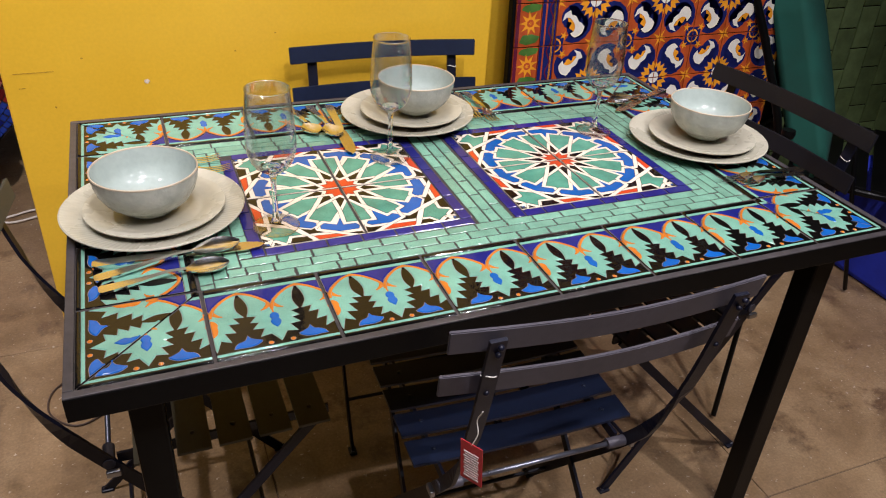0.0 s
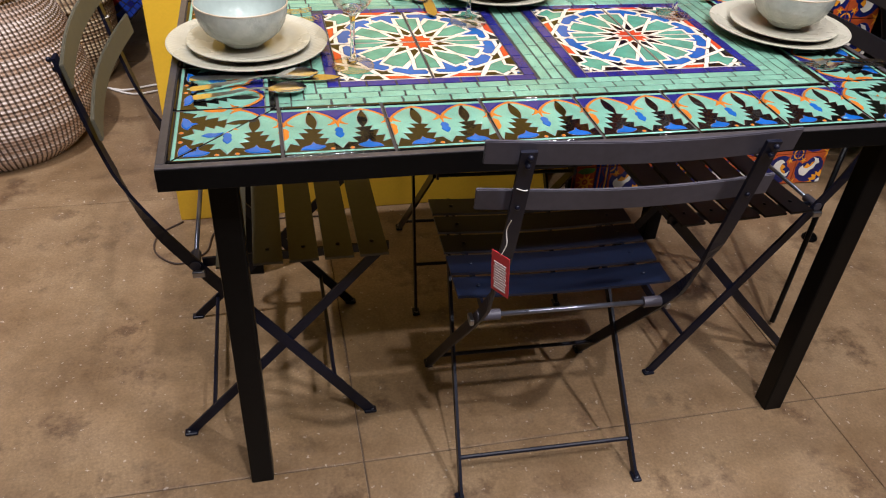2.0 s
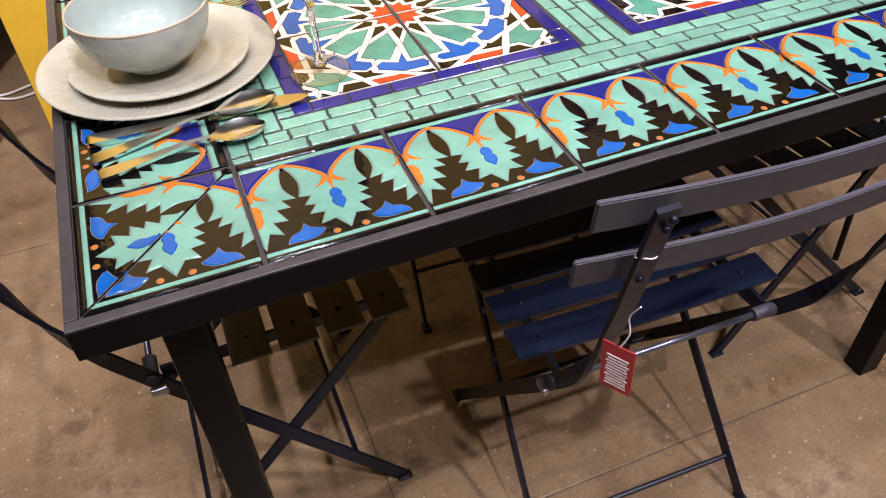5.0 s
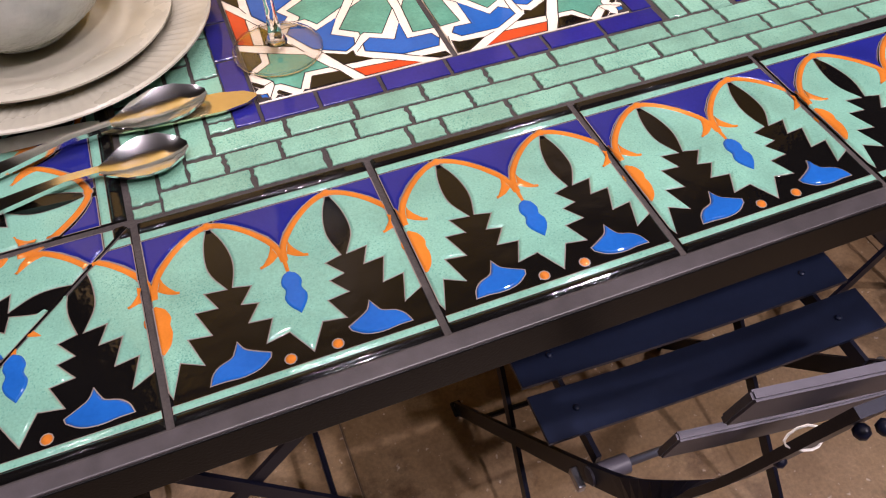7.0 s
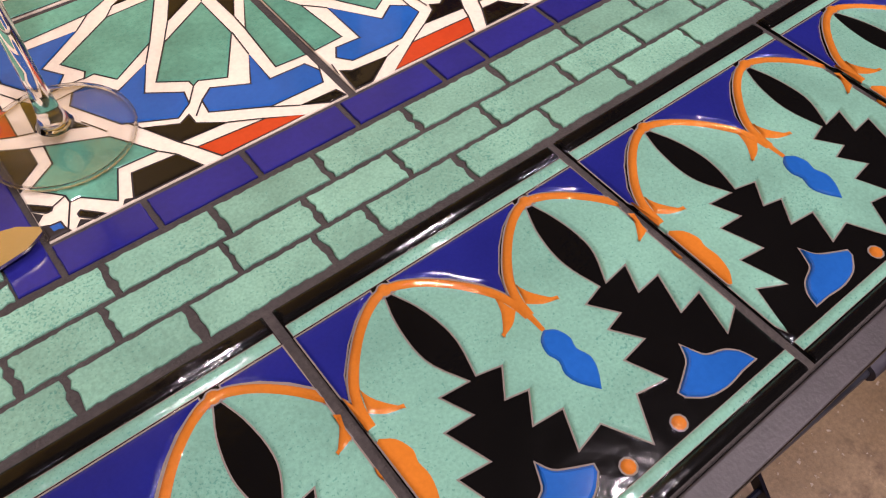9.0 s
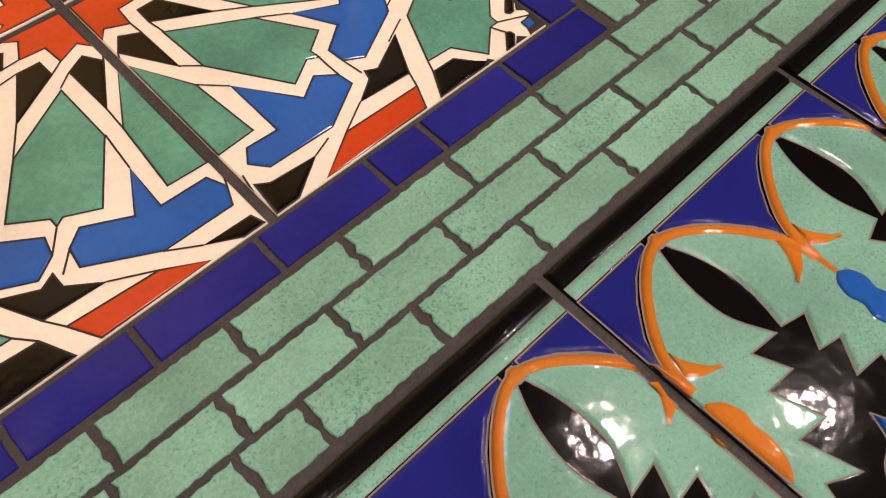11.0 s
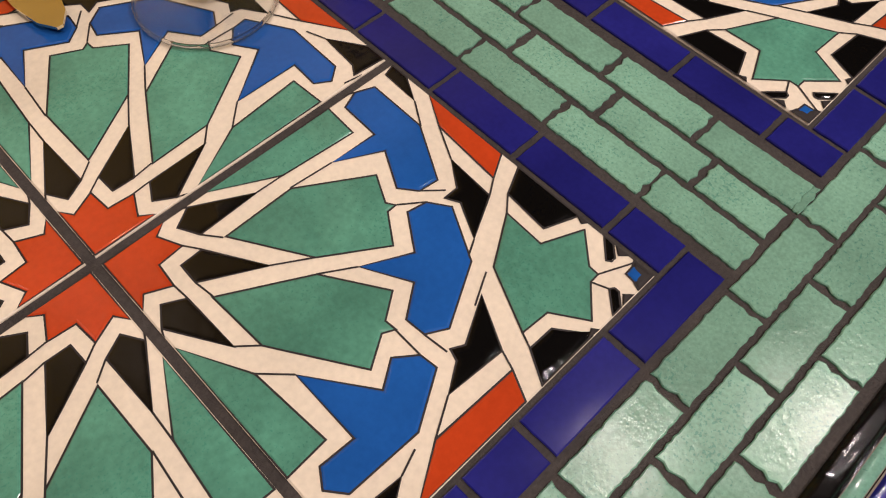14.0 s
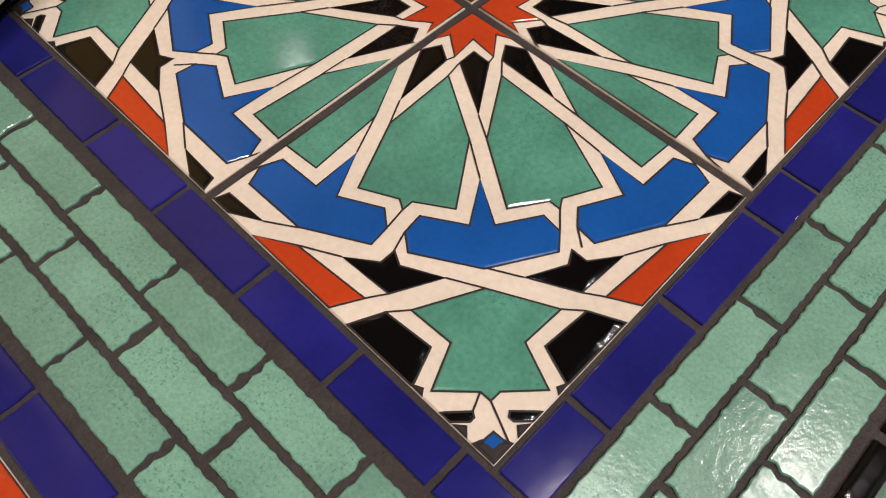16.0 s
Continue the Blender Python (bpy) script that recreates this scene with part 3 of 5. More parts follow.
def star_mesh(slim=False):
    """A star tile. slim: drawn with narrower petals and a fuller red star."""
    bm = bmesh.new()
    g = 0.0022 / SQ
    cuts = [(1, 0, g), (0, 1, g), (-1, 0, -1.006), (0, -1, -1.006)]
    outline = [(0, 0), (1.1, 0), (1.1, 1.1), (0, 1.1)]
    for c in cuts:
        outline = clip(outline, *c)
    prism(bm, [(x * SQ, y * SQ) for x, y in outline], -0.012, 0.0, 0, 0.0007)
    shapes = [(1, [polar(0.222 if k % 2 == 0 else (0.166 if slim else 0.140), 15 * k) for k in range(24)])]
    for k in range(4):
        a = 30 * k
        if slim and k == 1:
            shapes.append((3, [polar(0.326, 29.5), polar(0.565, 43.3), polar(0.760, 40.6), polar(0.757, 34.2), polar(0.788, 33.0), polar(0.757, 31.6), polar(0.764, 24.4), polar(0.500, 19.8)]))
        elif slim and k == 2:
            shapes.append((3, [polar(0.332, 60.3), polar(0.530, 72.2), polar(0.757, 67.8), polar(0.755, 60.6), polar(0.780, 59.6), polar(0.755, 58.4), polar(0.757, 50.4), polar(0.558, 48.2)]))
        else:
            shapes.append((3, [polar(0.300, a), polar(0.528, a + 12.4), polar(0.762, a + 10.0), polar(0.757, a + 1.3), polar(0.788, a), polar(0.757, a - 1.3), polar(0.762, a - 10.0), polar(0.528, a - 12.4)]))
        a = 15 + 30 * k
        if k < 3:
            inner, side, tip = (0.221, 0.270, 0.448) if slim else (0.192, 0.242, 0.440)
            shapes.append((2, [polar(inner, a), polar(side, a + 10.2), polar(tip, a + 0.6), polar(side, a - 10.2)]))
            if slim and k == 0:
                shapes.append((4, [polar(0.610, 17.2), polar(0.811, 21.9), polar(0.798, 27.7), polar(0.862, 29.6), polar(0.909, 28.4), polar(0.930, 18.4), polar(0.882, 6.0), polar(0.833, 3.8), polar(0.791, 6.1), polar(0.812, 12.8)]))
            elif slim and k == 1:
                shapes.append((4, [polar(0.668, 45.6), polar(0.811, 48.7), polar(0.806, 57.6), polar(0.862, 59.0), polar(0.926, 57.2), polar(0.956, 46.8), polar(0.914, 35.0), polar(0.858, 33.2), polar(0.806, 35.2), polar(0.811, 42.6)]))
            else:
                shapes.append((4, [polar(0.662, a), polar(0.810, a + 2.3), polar(0.796, a + 11.6), polar(0.852, a + 13.4), polar(0.910, a + 12.0), polar(0.938, a), polar(0.910, a - 12.0), polar(0.852, a - 13.4), polar(0.796, a - 11.6), polar(0.810, a - 2.3)]))
    for mirror in (False, True):
        half = [
            (2, [(0.887, 0.388), (0.830, 0.468), (0.783, 0.468), (0.804, 0.508), (0.749, 0.613), (0.877, 0.546)]),
            (2, [(1.02, 0.016), (0.964, 0.034), (0.957, 0.167), (1.02, 0.050)]),
            (1, [(1.02, 0.150), (0.943, 0.283), (0.926, 0.514), (1.02, 0.462)]),
            (2, [(1.02, 0.527), (0.917, 0.576), (0.905, 0.717), (0.995, 0.752), (1.02, 0.745)]),
            (2, [(1.01, 0.836), (0.994, 0.850), (0.950, 0.892), (0.958, 0.904), (0.972, 0.904), (1.01, 0.866)]),
        ]
        if slim and not mirror:
            half = [
                (2, [(0.867, 0.404), (0.820, 0.478), (0.788, 0.488), (0.806, 0.522), (0.738, 0.648), (0.878, 0.575)]),
                (2, [(1.02, 0.016), (0.895, 0.028), (0.918, 0.062), (0.928, 0.200), (1.02, 0.060)]),
                (1, [(1.02, 0.150), (0.921, 0.310), (0.928, 0.558), (1.02, 0.515)]),
                (2, [(1.02, 0.570), (0.920, 0.628), (0.922, 0.705), (1.0, 0.765), (1.02, 0.755)]),
                half[-1],
            ]
        for c, pts in half:
            shapes.append((c, [(y, x) for x, y in pts] if mirror else pts))
    low = [(0.705, 0.726), (0.880, 0.645), (0.886, 0.730), (0.977, 0.792)] if slim else [(0.702, 0.702), (0.870, 0.616), (0.865, 0.742), (0.981, 0.793)]
    shapes.append((3, [*low, (0.905, 0.873), (0.904, 0.904), (0.873, 0.905), (0.793, 0.981), (0.742, 0.865), (0.616, 0.870)]))
    for far in ([(1.01, 0.725), (1.01, 0.790), (0.990, 0.775)], [(1.01, 0.872), (1.01, 0.930), (0.985, 0.905)], [(1.01, 0.940), (1.01, 1.01), (0.94, 1.01), (0.95, 0.985), (0.985, 0.95)]):
        shapes += [(5, far), (5, [(y, x) for x, y in far])]
    shapes.append((4, [(0.952, 0.956), (0.992, 0.952), (0.990, 0.990), (0.950, 0.992)]))
    for c, pts in shapes:
        for q in cuts:
            pts = clip(pts, q[0], q[1], q[2] + 0.003) if pts else pts
        glaze(bm, [(x * SQ, y * SQ) for x, y in pts], 0.0002 + 0.00001 * len(bm.faces) / 50, c, 5, edge=0.0008, soft=0.0010, swell=0.0004, grow=0.0004)
    # dark gaps where one strap passes under another
    straps = []
    for k in range(4):
        a = 15 + 30 * k
        under = {15: (0.500, 19.8, 0.528, 12.4, 0.610, 17.2), 45: (0.558, 48.2, 0.565, 43.3, 0.668, 45.6)}.get(a) if slim else None
        ra, aa, rb, ab, rc, ac = under or (0.528, a + 2.6, 0.528, a - 2.6, 0.662, a)
        straps += [(polar(0.442, a + 0.6), polar(ra, aa)), (polar(rb, ab), polar(rc, ac)), (polar(side, a - 10.2), polar(0.326 if slim else 0.300, a - 15)), (polar(side, a + 10.2), polar(0.222, a + 15))]
        if slim and a in (45, 75):
            notch, low, high = (33.0, 29.6, 33.2) if a == 45 else (59.6, 59.0, 61.6)
            straps += [(polar(0.784, notch), polar(0.862, low)), (polar(0.856, high), polar(0.922, low + 1.6))]
        else:
            straps += [(polar(0.788, a - 15), polar(0.852, a - 16.6)), (polar(0.852, a - 13.4), polar(0.913, a - 14.2))]
    for flip in (False, True):
        pairs = [((0.926, 0.514), (0.877, 0.546)), ((0.917, 0.576), (0.870, 0.616)), ((0.943, 0.283), (0.887, 0.388)), ((0.957, 0.167), (0.906, 0.247))]
        if slim and not flip:
            pairs = [((0.928, 0.558), (0.878, 0.575)), ((0.920, 0.628), (0.880, 0.645)), ((0.921, 0.310), (0.867, 0.404)), ((0.928, 0.200), (0.905, 0.262))]
        straps += [((p[1], p[0]), (q[1], q[0])) for p, q in pairs] if flip else pairs
    straps += [((0.749, 0.613), (0.702, 0.702)), ((0.661, 0.661), (0.613, 0.749)), ((0.904, 0.904), (0.946, 0.995)), ((0.905, 0.873), (0.950, 0.892))]
    for p, q in straps:
        pts = band([(p[0] * SQ, p[1] * SQ), (q[0] * SQ, q[1] * SQ)], 0.0004)
        for c in cuts:
            pts = clip(pts, c[0], c[1], c[2] * SQ) if pts else pts
        if len(pts) > 2:
            if area2(pts) < 0:
                pts = pts[::-1]
            bm.faces.new([bm.verts.new((x, y, 0.00035)) for x, y in pts]).material_index = 5
    me = bpy.data.meshes.new("star_tile")
    bm.to_mesh(me)
    bm.free()
    for m in STAR:
        me.materials.append(m)
    return me


ROSETTES = (star_mesh(True), star_mesh())
CENTRES = ((0.4087, 0.3885), (0.8275, 0.3878))
for cx, cy in CENTRES:
    for k in range(4):
        lay("star_tile", ROSETTES[0 if cx < MX else 1], Matrix.Translation((cx, cy, Z)) @ Matrix.Rotation(k * math.pi / 2, 4, "Z"), table)

# the small glazed bricks, laid in running courses
brick_cache = {}


def brick_mesh(length, width, variant, blue):
    key = (round(length, 3), width, variant, blue)
    if key in brick_cache:
        return brick_cache[key]
    rng = random.Random(hash((round(length * 1000), variant, blue)))
    bm = bmesh.new()
    rag = 0.0002 if blue else 0.0010
    n = max(3, round(length / 0.0021))
    lo = [(i / n * length, rng.uniform(-rag, rag) * 0.38) for i in range(n + 1)]
    hi = [(length - i / n * length, width + rng.uniform(-rag, rag) * 0.38) for i in range(n + 1)]
    ends = [(length + rng.uniform(-rag, rag), width * t) for t in (0.16, 0.33, 0.5, 0.66, 0.84)]
    ends2 = [(rng.uniform(-rag, rag), width * t) for t in (0.84, 0.66, 0.5, 0.33, 0.16)]
    prism(bm, lo + ends + hi + ends2, -0.008, 0.0, 0, 0.0005)
    me = bpy.data.meshes.new("brick")
    bm.to_mesh(me)
    bm.free()
    me.materials.append(BLUE_BRICK if blue else BRICK_GLAZE)
    brick_cache[key] = me
    return me


def course(a, b, centre, along_x, offset, full=0.0540, width=0.0172, blue=False, rng=random.Random(4), joints=()):
    """One course of bricks from a to b along an axis, with its first joint at the offset."""
    gap, cuts, p = (0.0030 if blue else 0.0032), [a, *joints], (joints[-1] + full if joints else a + offset)
    while p < b - 0.010:
        cuts.append(p + rng.uniform(-0.0012, 0.0012))
        p += full
    if b - cuts[-1] < 0.012 and len(cuts) > 1:
        cuts.pop()
    cuts.append(b)
    for s, e in zip(cuts, cuts[1:]):
        me = brick_mesh(e - s - gap, width, rng.randrange(4), blue)
        if along_x:
            m = Matrix.Translation((s + gap / 2, centre - width / 2, Z))
        else:
            m = Matrix.Translation((centre + width / 2, s + gap / 2, Z)) @ Matrix.Rotation(math.pi / 2, 4, "Z")
        wobble = Matrix.Rotation(rng.uniform(-0.006, 0.006), 4, "X") @ Matrix.Rotation(rng.uniform(-0.003, 0.003), 4, "Y")
        lay("blue_brick" if blue else "brick", me, m @ wobble, table)


ROWS_Y = (0.2020, 0.1820, 0.1620)
LAID = (
    (0.267, 0.317, 0.370, 0.4215, 0.4765, 0.528, 0.578, 0.629, 0.679, 0.7295, 0.784, 0.8335),
    (0.2195, 0.258, 0.311, 0.3525, 0.3995, 0.453, 0.505, 0.556, 0.606, 0.657, 0.707, 0.757, 0.813),
    (0.2345, 0.285, 0.345, 0.371, 0.4225, 0.4755, 0.527, 0.580, 0.632, 0.684, 0.737, 0.790, 0.843),
)
for j, y in enumerate(ROWS_Y):
    inset = 0.153 + 0.0203 * (3 - j)
    course(inset, 2 * MX - inset, y, True, 0, joints=LAID[j])
    course(inset, 2 * MX - inset, 2 * MY - y, True, 0.02 + 0.017 * j)
for k in range(4):
    x = 0.1645 + 0.0200 * k
    lo = 0.1525 + 0.0203 * min(k, 3)
    course(lo, 2 * MY - lo, x, False, 0.012 + 0.021 * (k % 3), full=0.0520)
    course(lo, 2 * MY - lo, 2 * MX - x, False, 0.020 + 0.017 * (k % 3), full=0.0520)
for k, x in enumerate((0.5970, 0.6175, 0.6380)):
    course(0.2125, 2 * MY - 0.2125, x, False, ((0.3155, 0.3040, 0.2650)[k] - 0.2125) % 0.0520, full=0.0520)
for cx, cy in CENTRES:
    y0 = cy - 0.1652
    for y, off in ((y0, 0.0), (2 * cy - y0, 0.03)):
        course(cx - 0.1555, cx + 0.1745, y, True, 0.0125 + off, full=0.0530, width=0.0176, blue=True, joints=() if off else ((0.296, 0.3450, 0.3985, 0.4520, 0.4805, 0.530) if cx < MX else (0.709, 0.7635, 0.8195, 0.8475, 0.899, 0.951)))
    for x, off in ((cx - 0.1655, 0.03), (cx + 0.1655, 0.028)):
        lo, hi = (y0 - 0.0095, 2 * cy - y0 - 0.0095) if x < cx else (y0 + 0.0095, 2 * cy - y0 - 0.0095)
        course(lo, hi, x, False, off, full=0.0510, width=0.0176, blue=True)

# ---- chairs ----
# navy hinge rods: reflected light is put into a paler metal colour
ROD_SHEEN = mat("navy_rod_painted_sheen", (0.20, 0.21, 0.26), rough=0.3, metal=0.8, vary=0.15, scale=30)
INK = mat("ink_black_powder_coat", (0.010, 0.010, 0.015), spec=0.35, rough=0.45, vary=0.2, bump=0.06, bump_scale=900, grain=0.08)


def bistro_chair(label, m, rails, slats, bars, group="folding chairs round the table", tag_string=None):
    """A folding steel chair: crossed flat legs, five seat slats, two bowed back rails. It faces +y."""
    chair = thing("folding_chair", label, "chair", group, m=m)
    for sx in (-1, 1):
        low = [Vector((sx * 0.180, 0.183, 0.004)), Vector((sx * 0.172, 0.03, 0.21)), Vector((sx * 0.163, -0.122, 0.415))]
        path = smooth_path([*low, (sx * 0.163, -0.185, 0.520), (sx * 0.164, -0.225, 0.635), (sx * 0.165, -0.262, 0.805)], 6)
        turn = [math.pi / 2 * (1 - min(1, max(0, (p.z - 0.47) / 0.14))) for p in path]
        part("upright", sweep(bmesh.new(), path, 0.021, 0.0055, twist=turn), bars, chair)
        path = [(sx * 0.178, -0.183, 0.004), (sx * 0.170, -0.02, 0.173), (sx * 0.158, 0.205, 0.412)]
        part("leg", sweep(bmesh.new(), path, 0.0185, 0.0055, twist=[math.pi / 2] * 3), bars, chair)
        for y, s in ((0.183, 1), (-0.183, -1)):
            x = sx * 0.180
            bm = boxed(x - 0.009, x + 0.009, y - 0.004 - 0.009, y + 0.004 + 0.009, 0.0, 0.0065, bevel=0.003)
            foot = part("foot", bm, bars, chair)
            bm = bmesh.new()
            bmesh.ops.create_uvsphere(bm, u_segments=8, v_segments=5, radius=0.0042, matrix=Matrix.Translation((x, y + 0.004 * s, 0.0066)) @ Matrix.Diagonal((1, 1, 0.5, 1)))
            part("rivet", bm, ZINC, foot, "bright zinc rivet", smooth=True)
        bm = rod([(sx * 0.168, -0.122, 0.415), (sx * 0.128, -0.122, 0.415)], 0.019, 10)
        sleeve = part("hinge_sleeve", bm, CHARCOAL, chair, smooth=60)
        bm = boxed(sx * 0.176 - 0.004, sx * 0.176 + 0.004, -0.128, -0.106, 0.398, 0.410, bevel=0.002)
        part("hinge_tab", bm, ZINC, sleeve)
        for y, z in ((-0.2665, 0.800), (-0.2610, 0.785), (-0.2415, 0.712)):
            bm = bmesh.new()
            bmesh.ops.create_uvsphere(bm, u_segments=8, v_segments=5, radius=0.0042, matrix=Matrix.Translation((sx * 0.165, y - 0.0035, z)))
            part("bolt", bm, bars, chair, smooth=True)
        part("seat_bearer", sweep(bmesh.new(), [(sx * 0.152, -0.11, 0.412), (sx * 0.152, 0.222, 0.416)], 0.005, 0.018), bars, chair)
    part("hinge_rod", rod([(-0.150, -0.122, 0.415), (0.150, -0.122, 0.415)], 0.0085), ROD_SHEEN, chair, "navy hinge rod, its sheen painted in", smooth=True)
    part("cross_rod", rod([(-0.174, -0.131, 0.058), (0.174, -0.131, 0.058)], 0.0085), bars, chair)
    part("cross_rod", rod([(-0.175, 0.112, 0.096), (0.175, 0.112, 0.096)], 0.0085), bars, chair)
    part("cross_rod", rod([(-0.160, 0.185, 0.395), (0.160, 0.185, 0.395)], 0.0085), bars, chair)
    for i in range(5):
        y = -0.060 + 0.0625 * i
        bm = bmesh.new()
        steps, half = 10, 0.193
        dip = [0.427 - 0.006 * math.cos(math.pi * (k / steps - 0.5)) for k in range(steps + 1)]
        pts = [(-half + 2 * half * k / steps, y, dip[k]) for k in range(steps + 1)]
        sweep(bm, pts, 0.0515, 0.005, across=Vector((0, 1, 0)))
        bmesh.ops.recalc_face_normals(bm, faces=bm.faces)
        slat = part("seat_slat", bm, slats, chair)
        for sx in (-1, 1):
            bm = bmesh.new()
            bmesh.ops.create_uvsphere(bm, u_segments=8, v_segments=5, radius=0.0040, matrix=Matrix.Translation((sx * 0.152, y, 0.4288)) @ Matrix.Diagonal((1, 1, 0.5, 1)))
            part("rivet", bm, slats, slat, smooth=True)
    for z, y in ((0.7945, -0.2535), (0.711, -0.2310)):
        bm = bmesh.new()
        pts = [(-0.216 + 0.432 * k / 14, y - 0.018 * math.cos(math.pi * (k / 14 - 0.5)) + 0.014, z) for k in range(15)]
        sweep(bm, pts, 0.0365, 0.0055, across=Vector((0, -0.18, 1)))
        bmesh.ops.recalc_face_normals(bm, faces=bm.faces)
        bmesh.ops.bevel(bm, geom=[e for e in bm.edges if e.calc_face_angle(0) > 1.0], offset=0.0012, segments=2, affect="EDGES")
        part("back_rail", bm, rails, chair)
    if tag_string:
        x, z = tag_string
        bm = bmesh.new()
        loop = [(x + 0.0105 * math.cos(a), -0.2475 + 0.115 * (0.742 - z) + 0.006 * math.sin(a), z + 0.002 * math.sin(2 * a)) for a in [k * math.pi / 6 for k in range(13)]]
        sweep(bm, loop, 0.0015, 0.0015, across=Vector((0, 0, 1)), steps=6)
        part("string", bm, STRING, chair, "white cotton string")
    return chair


front_chair = bistro_chair("navy steel folding chair with a red tag", pose(0.620, 0.114, 0, 0, 0, -1.8), CHARCOAL, NAVY, NAVY_BAR, tag_string=(-0.165, 0.744))
bistro_chair("olive grey steel folding chair with slatted seat", pose(0.113, 0.366, 0, 0, 0, -90), OLIVE, OLIVE, NAVY_BAR, tag_string=(-0.165, 0.742))
bistro_chair("dark navy steel folding chair against the yellow wall", pose(0.640, 0.655, 0, 0, 0, 177), NAVY, NAVY, NAVY_BAR, tag_string=(-0.165, 0.750))
bistro_chair("charcoal black steel folding chair with slatted seat", pose(1.118, 0.382, 0, 0, 0, 92.8), INK, INK, NAVY_BAR, tag_string=(-0.165, 0.742))

# the tag on the front chair
tag = thing("price_tag", "small red card tag hung on white string", "tag", m=pose(0.430, -0.140, 0.614, 6, 0, -58))
part("card", boxed(-0.016, 0.016, -0.0005, 0.0005, -0.036, 0.036), RED_CARD, tag)
for i in range(11):
    w = (0.011, 0.0095, 0.0115, 0.010, 0.0105)[i % 5]
    part("print_bar", boxed(-w, w, -0.0012, -0.0005, 0.017 - 0.0046 * i, 0.0190 - 0.0046 * i), WHITE_INK, tag)
bm = sweep(bmesh.new(), smooth_path([(0.0, 0, 0.033), (0.006, 0.004, 0.055), (0.003, 0.006, 0.075), (0.012, 0.004, 0.098)], 5), 0.0016, 0.0016, steps=6)
part("string", bm, STRING, tag, "white cotton string")

# ---- tableware ----


def dinner_plate(x, y):
    bm = bmesh.new()
    lathe(bm, [(0, 0.004), (0.080, 0.004), (0.088, 0.0065), (0.094, 0.010), (0.1315, 0.0205), (0.1335, 0.0195), (0.1335, 0.0180), (0.096, 0.0045), (0.085, 0.0), (0, 0.0)], steps=300)
    for v in bm.verts:
        r = math.hypot(v.co.x, v.co.y)
        if 0.0935 < r < 0.1325 and v.co.z > 0.0095:
            k = round(math.atan2(v.co.y, v.co.x) / (2 * math.pi / 300)) % 3
            v.co.z += (-0.0009 if k == 0 else 0.0003) * (0.35 if r > 0.13 else 1)
    bmesh.ops.recalc_face_normals(bm, faces=bm.faces)
    ob = part("dinner_plate", bm, CERAMIC, smooth=40)
    ob.location = (x, y, Z + 0.0018)
    return tagged(ob, "cream stoneware dinner plate with a finely ribbed rim", "plate", "place settings on the table")


def side_plate(x, y, z):
    bm = lathe(bmesh.new(), [(0, 0.004), (0.062, 0.004), (0.069, 0.0055), (0.076, 0.0095), (0.1000, 0.0155), (0.1020, 0.0150), (0.1018, 0.0132), (0.077, 0.0045), (0.066, 0.0), (0, 0.0)], steps=96)
    bmesh.ops.recalc_face_normals(bm, faces=bm.faces)
    ob = part("side_plate", bm, CERAMIC, smooth=40)
    ob.location = (x, y, z)
    return tagged(ob, "plain cream stoneware side plate on a larger plate", "plate", "place settings on the table")


def bowl(x, y, z):
    root = thing("bowl", "pale aqua stoneware bowl with a crackled outside", "bowl", "place settings on the table", m=pose(x, y, z))
    outer = [(0, 0.003), (0.026, 0.003), (0.028, 0.0), (0.034, 0.0), (0.036, 0.004), (0.050, 0.012), (0.062, 0.023), (0.070, 0.037), (0.0745, 0.052), (0.0760, 0.066)]
    bm = lathe(bmesh.new(), outer, steps=72)
    for v in bm.verts:
        if v.co.z > 0.008:
            n = noise.noise(v.co * 90) * 0.0005
            v.co.x *= 1 + n * 10
            v.co.y *= 1 + n * 10
    bmesh.ops.recalc_face_normals(bm, faces=bm.faces)
    part("outside", bm, BOWL_OUT, root, smooth=True)
    bm = lathe(bmesh.new(), [(0.0745, 0.0672), (0.0728, 0.064), (0.0695, 0.046), (0.063, 0.032), (0.051, 0.020), (0.034, 0.013), (0, 0.0115)], steps=72)
    bmesh.ops.recalc_face_normals(bm, faces=bm.faces)
    bmesh.ops.reverse_faces(bm, faces=bm.faces)
    part("inside", bm, BOWL_IN, root, "smooth pale aqua glaze", smooth=True)
    bm = lathe(bmesh.new(), [(0.0760, 0.0655), (0.0764, 0.0672), (0.0757, 0.0684), (0.0745, 0.0684), (0.0738, 0.0672), (0.0741, 0.0655)], steps=72, closed=True)
    bmesh.ops.recalc_face_normals(bm, faces=bm.faces)
    part("lip", bm, BOWL_RIM, root, "tan bare lip", smooth=True)


for x, y, dx, dy, bx, by in ((0.1150, 0.3720, 0.002, -0.004, -0.008, -0.004), (0.6180, 0.6430, 0.008, 0.0, 0.008, -0.002), (1.1340, 0.3800, 0.006, -0.004, 0.008, 0.004)):
    dinner_plate(x, y)
    side_plate(x + dx, y + dy, Z + 0.0105)
    bowl(x + dx + bx, y + dy + by, Z + 0.0200)


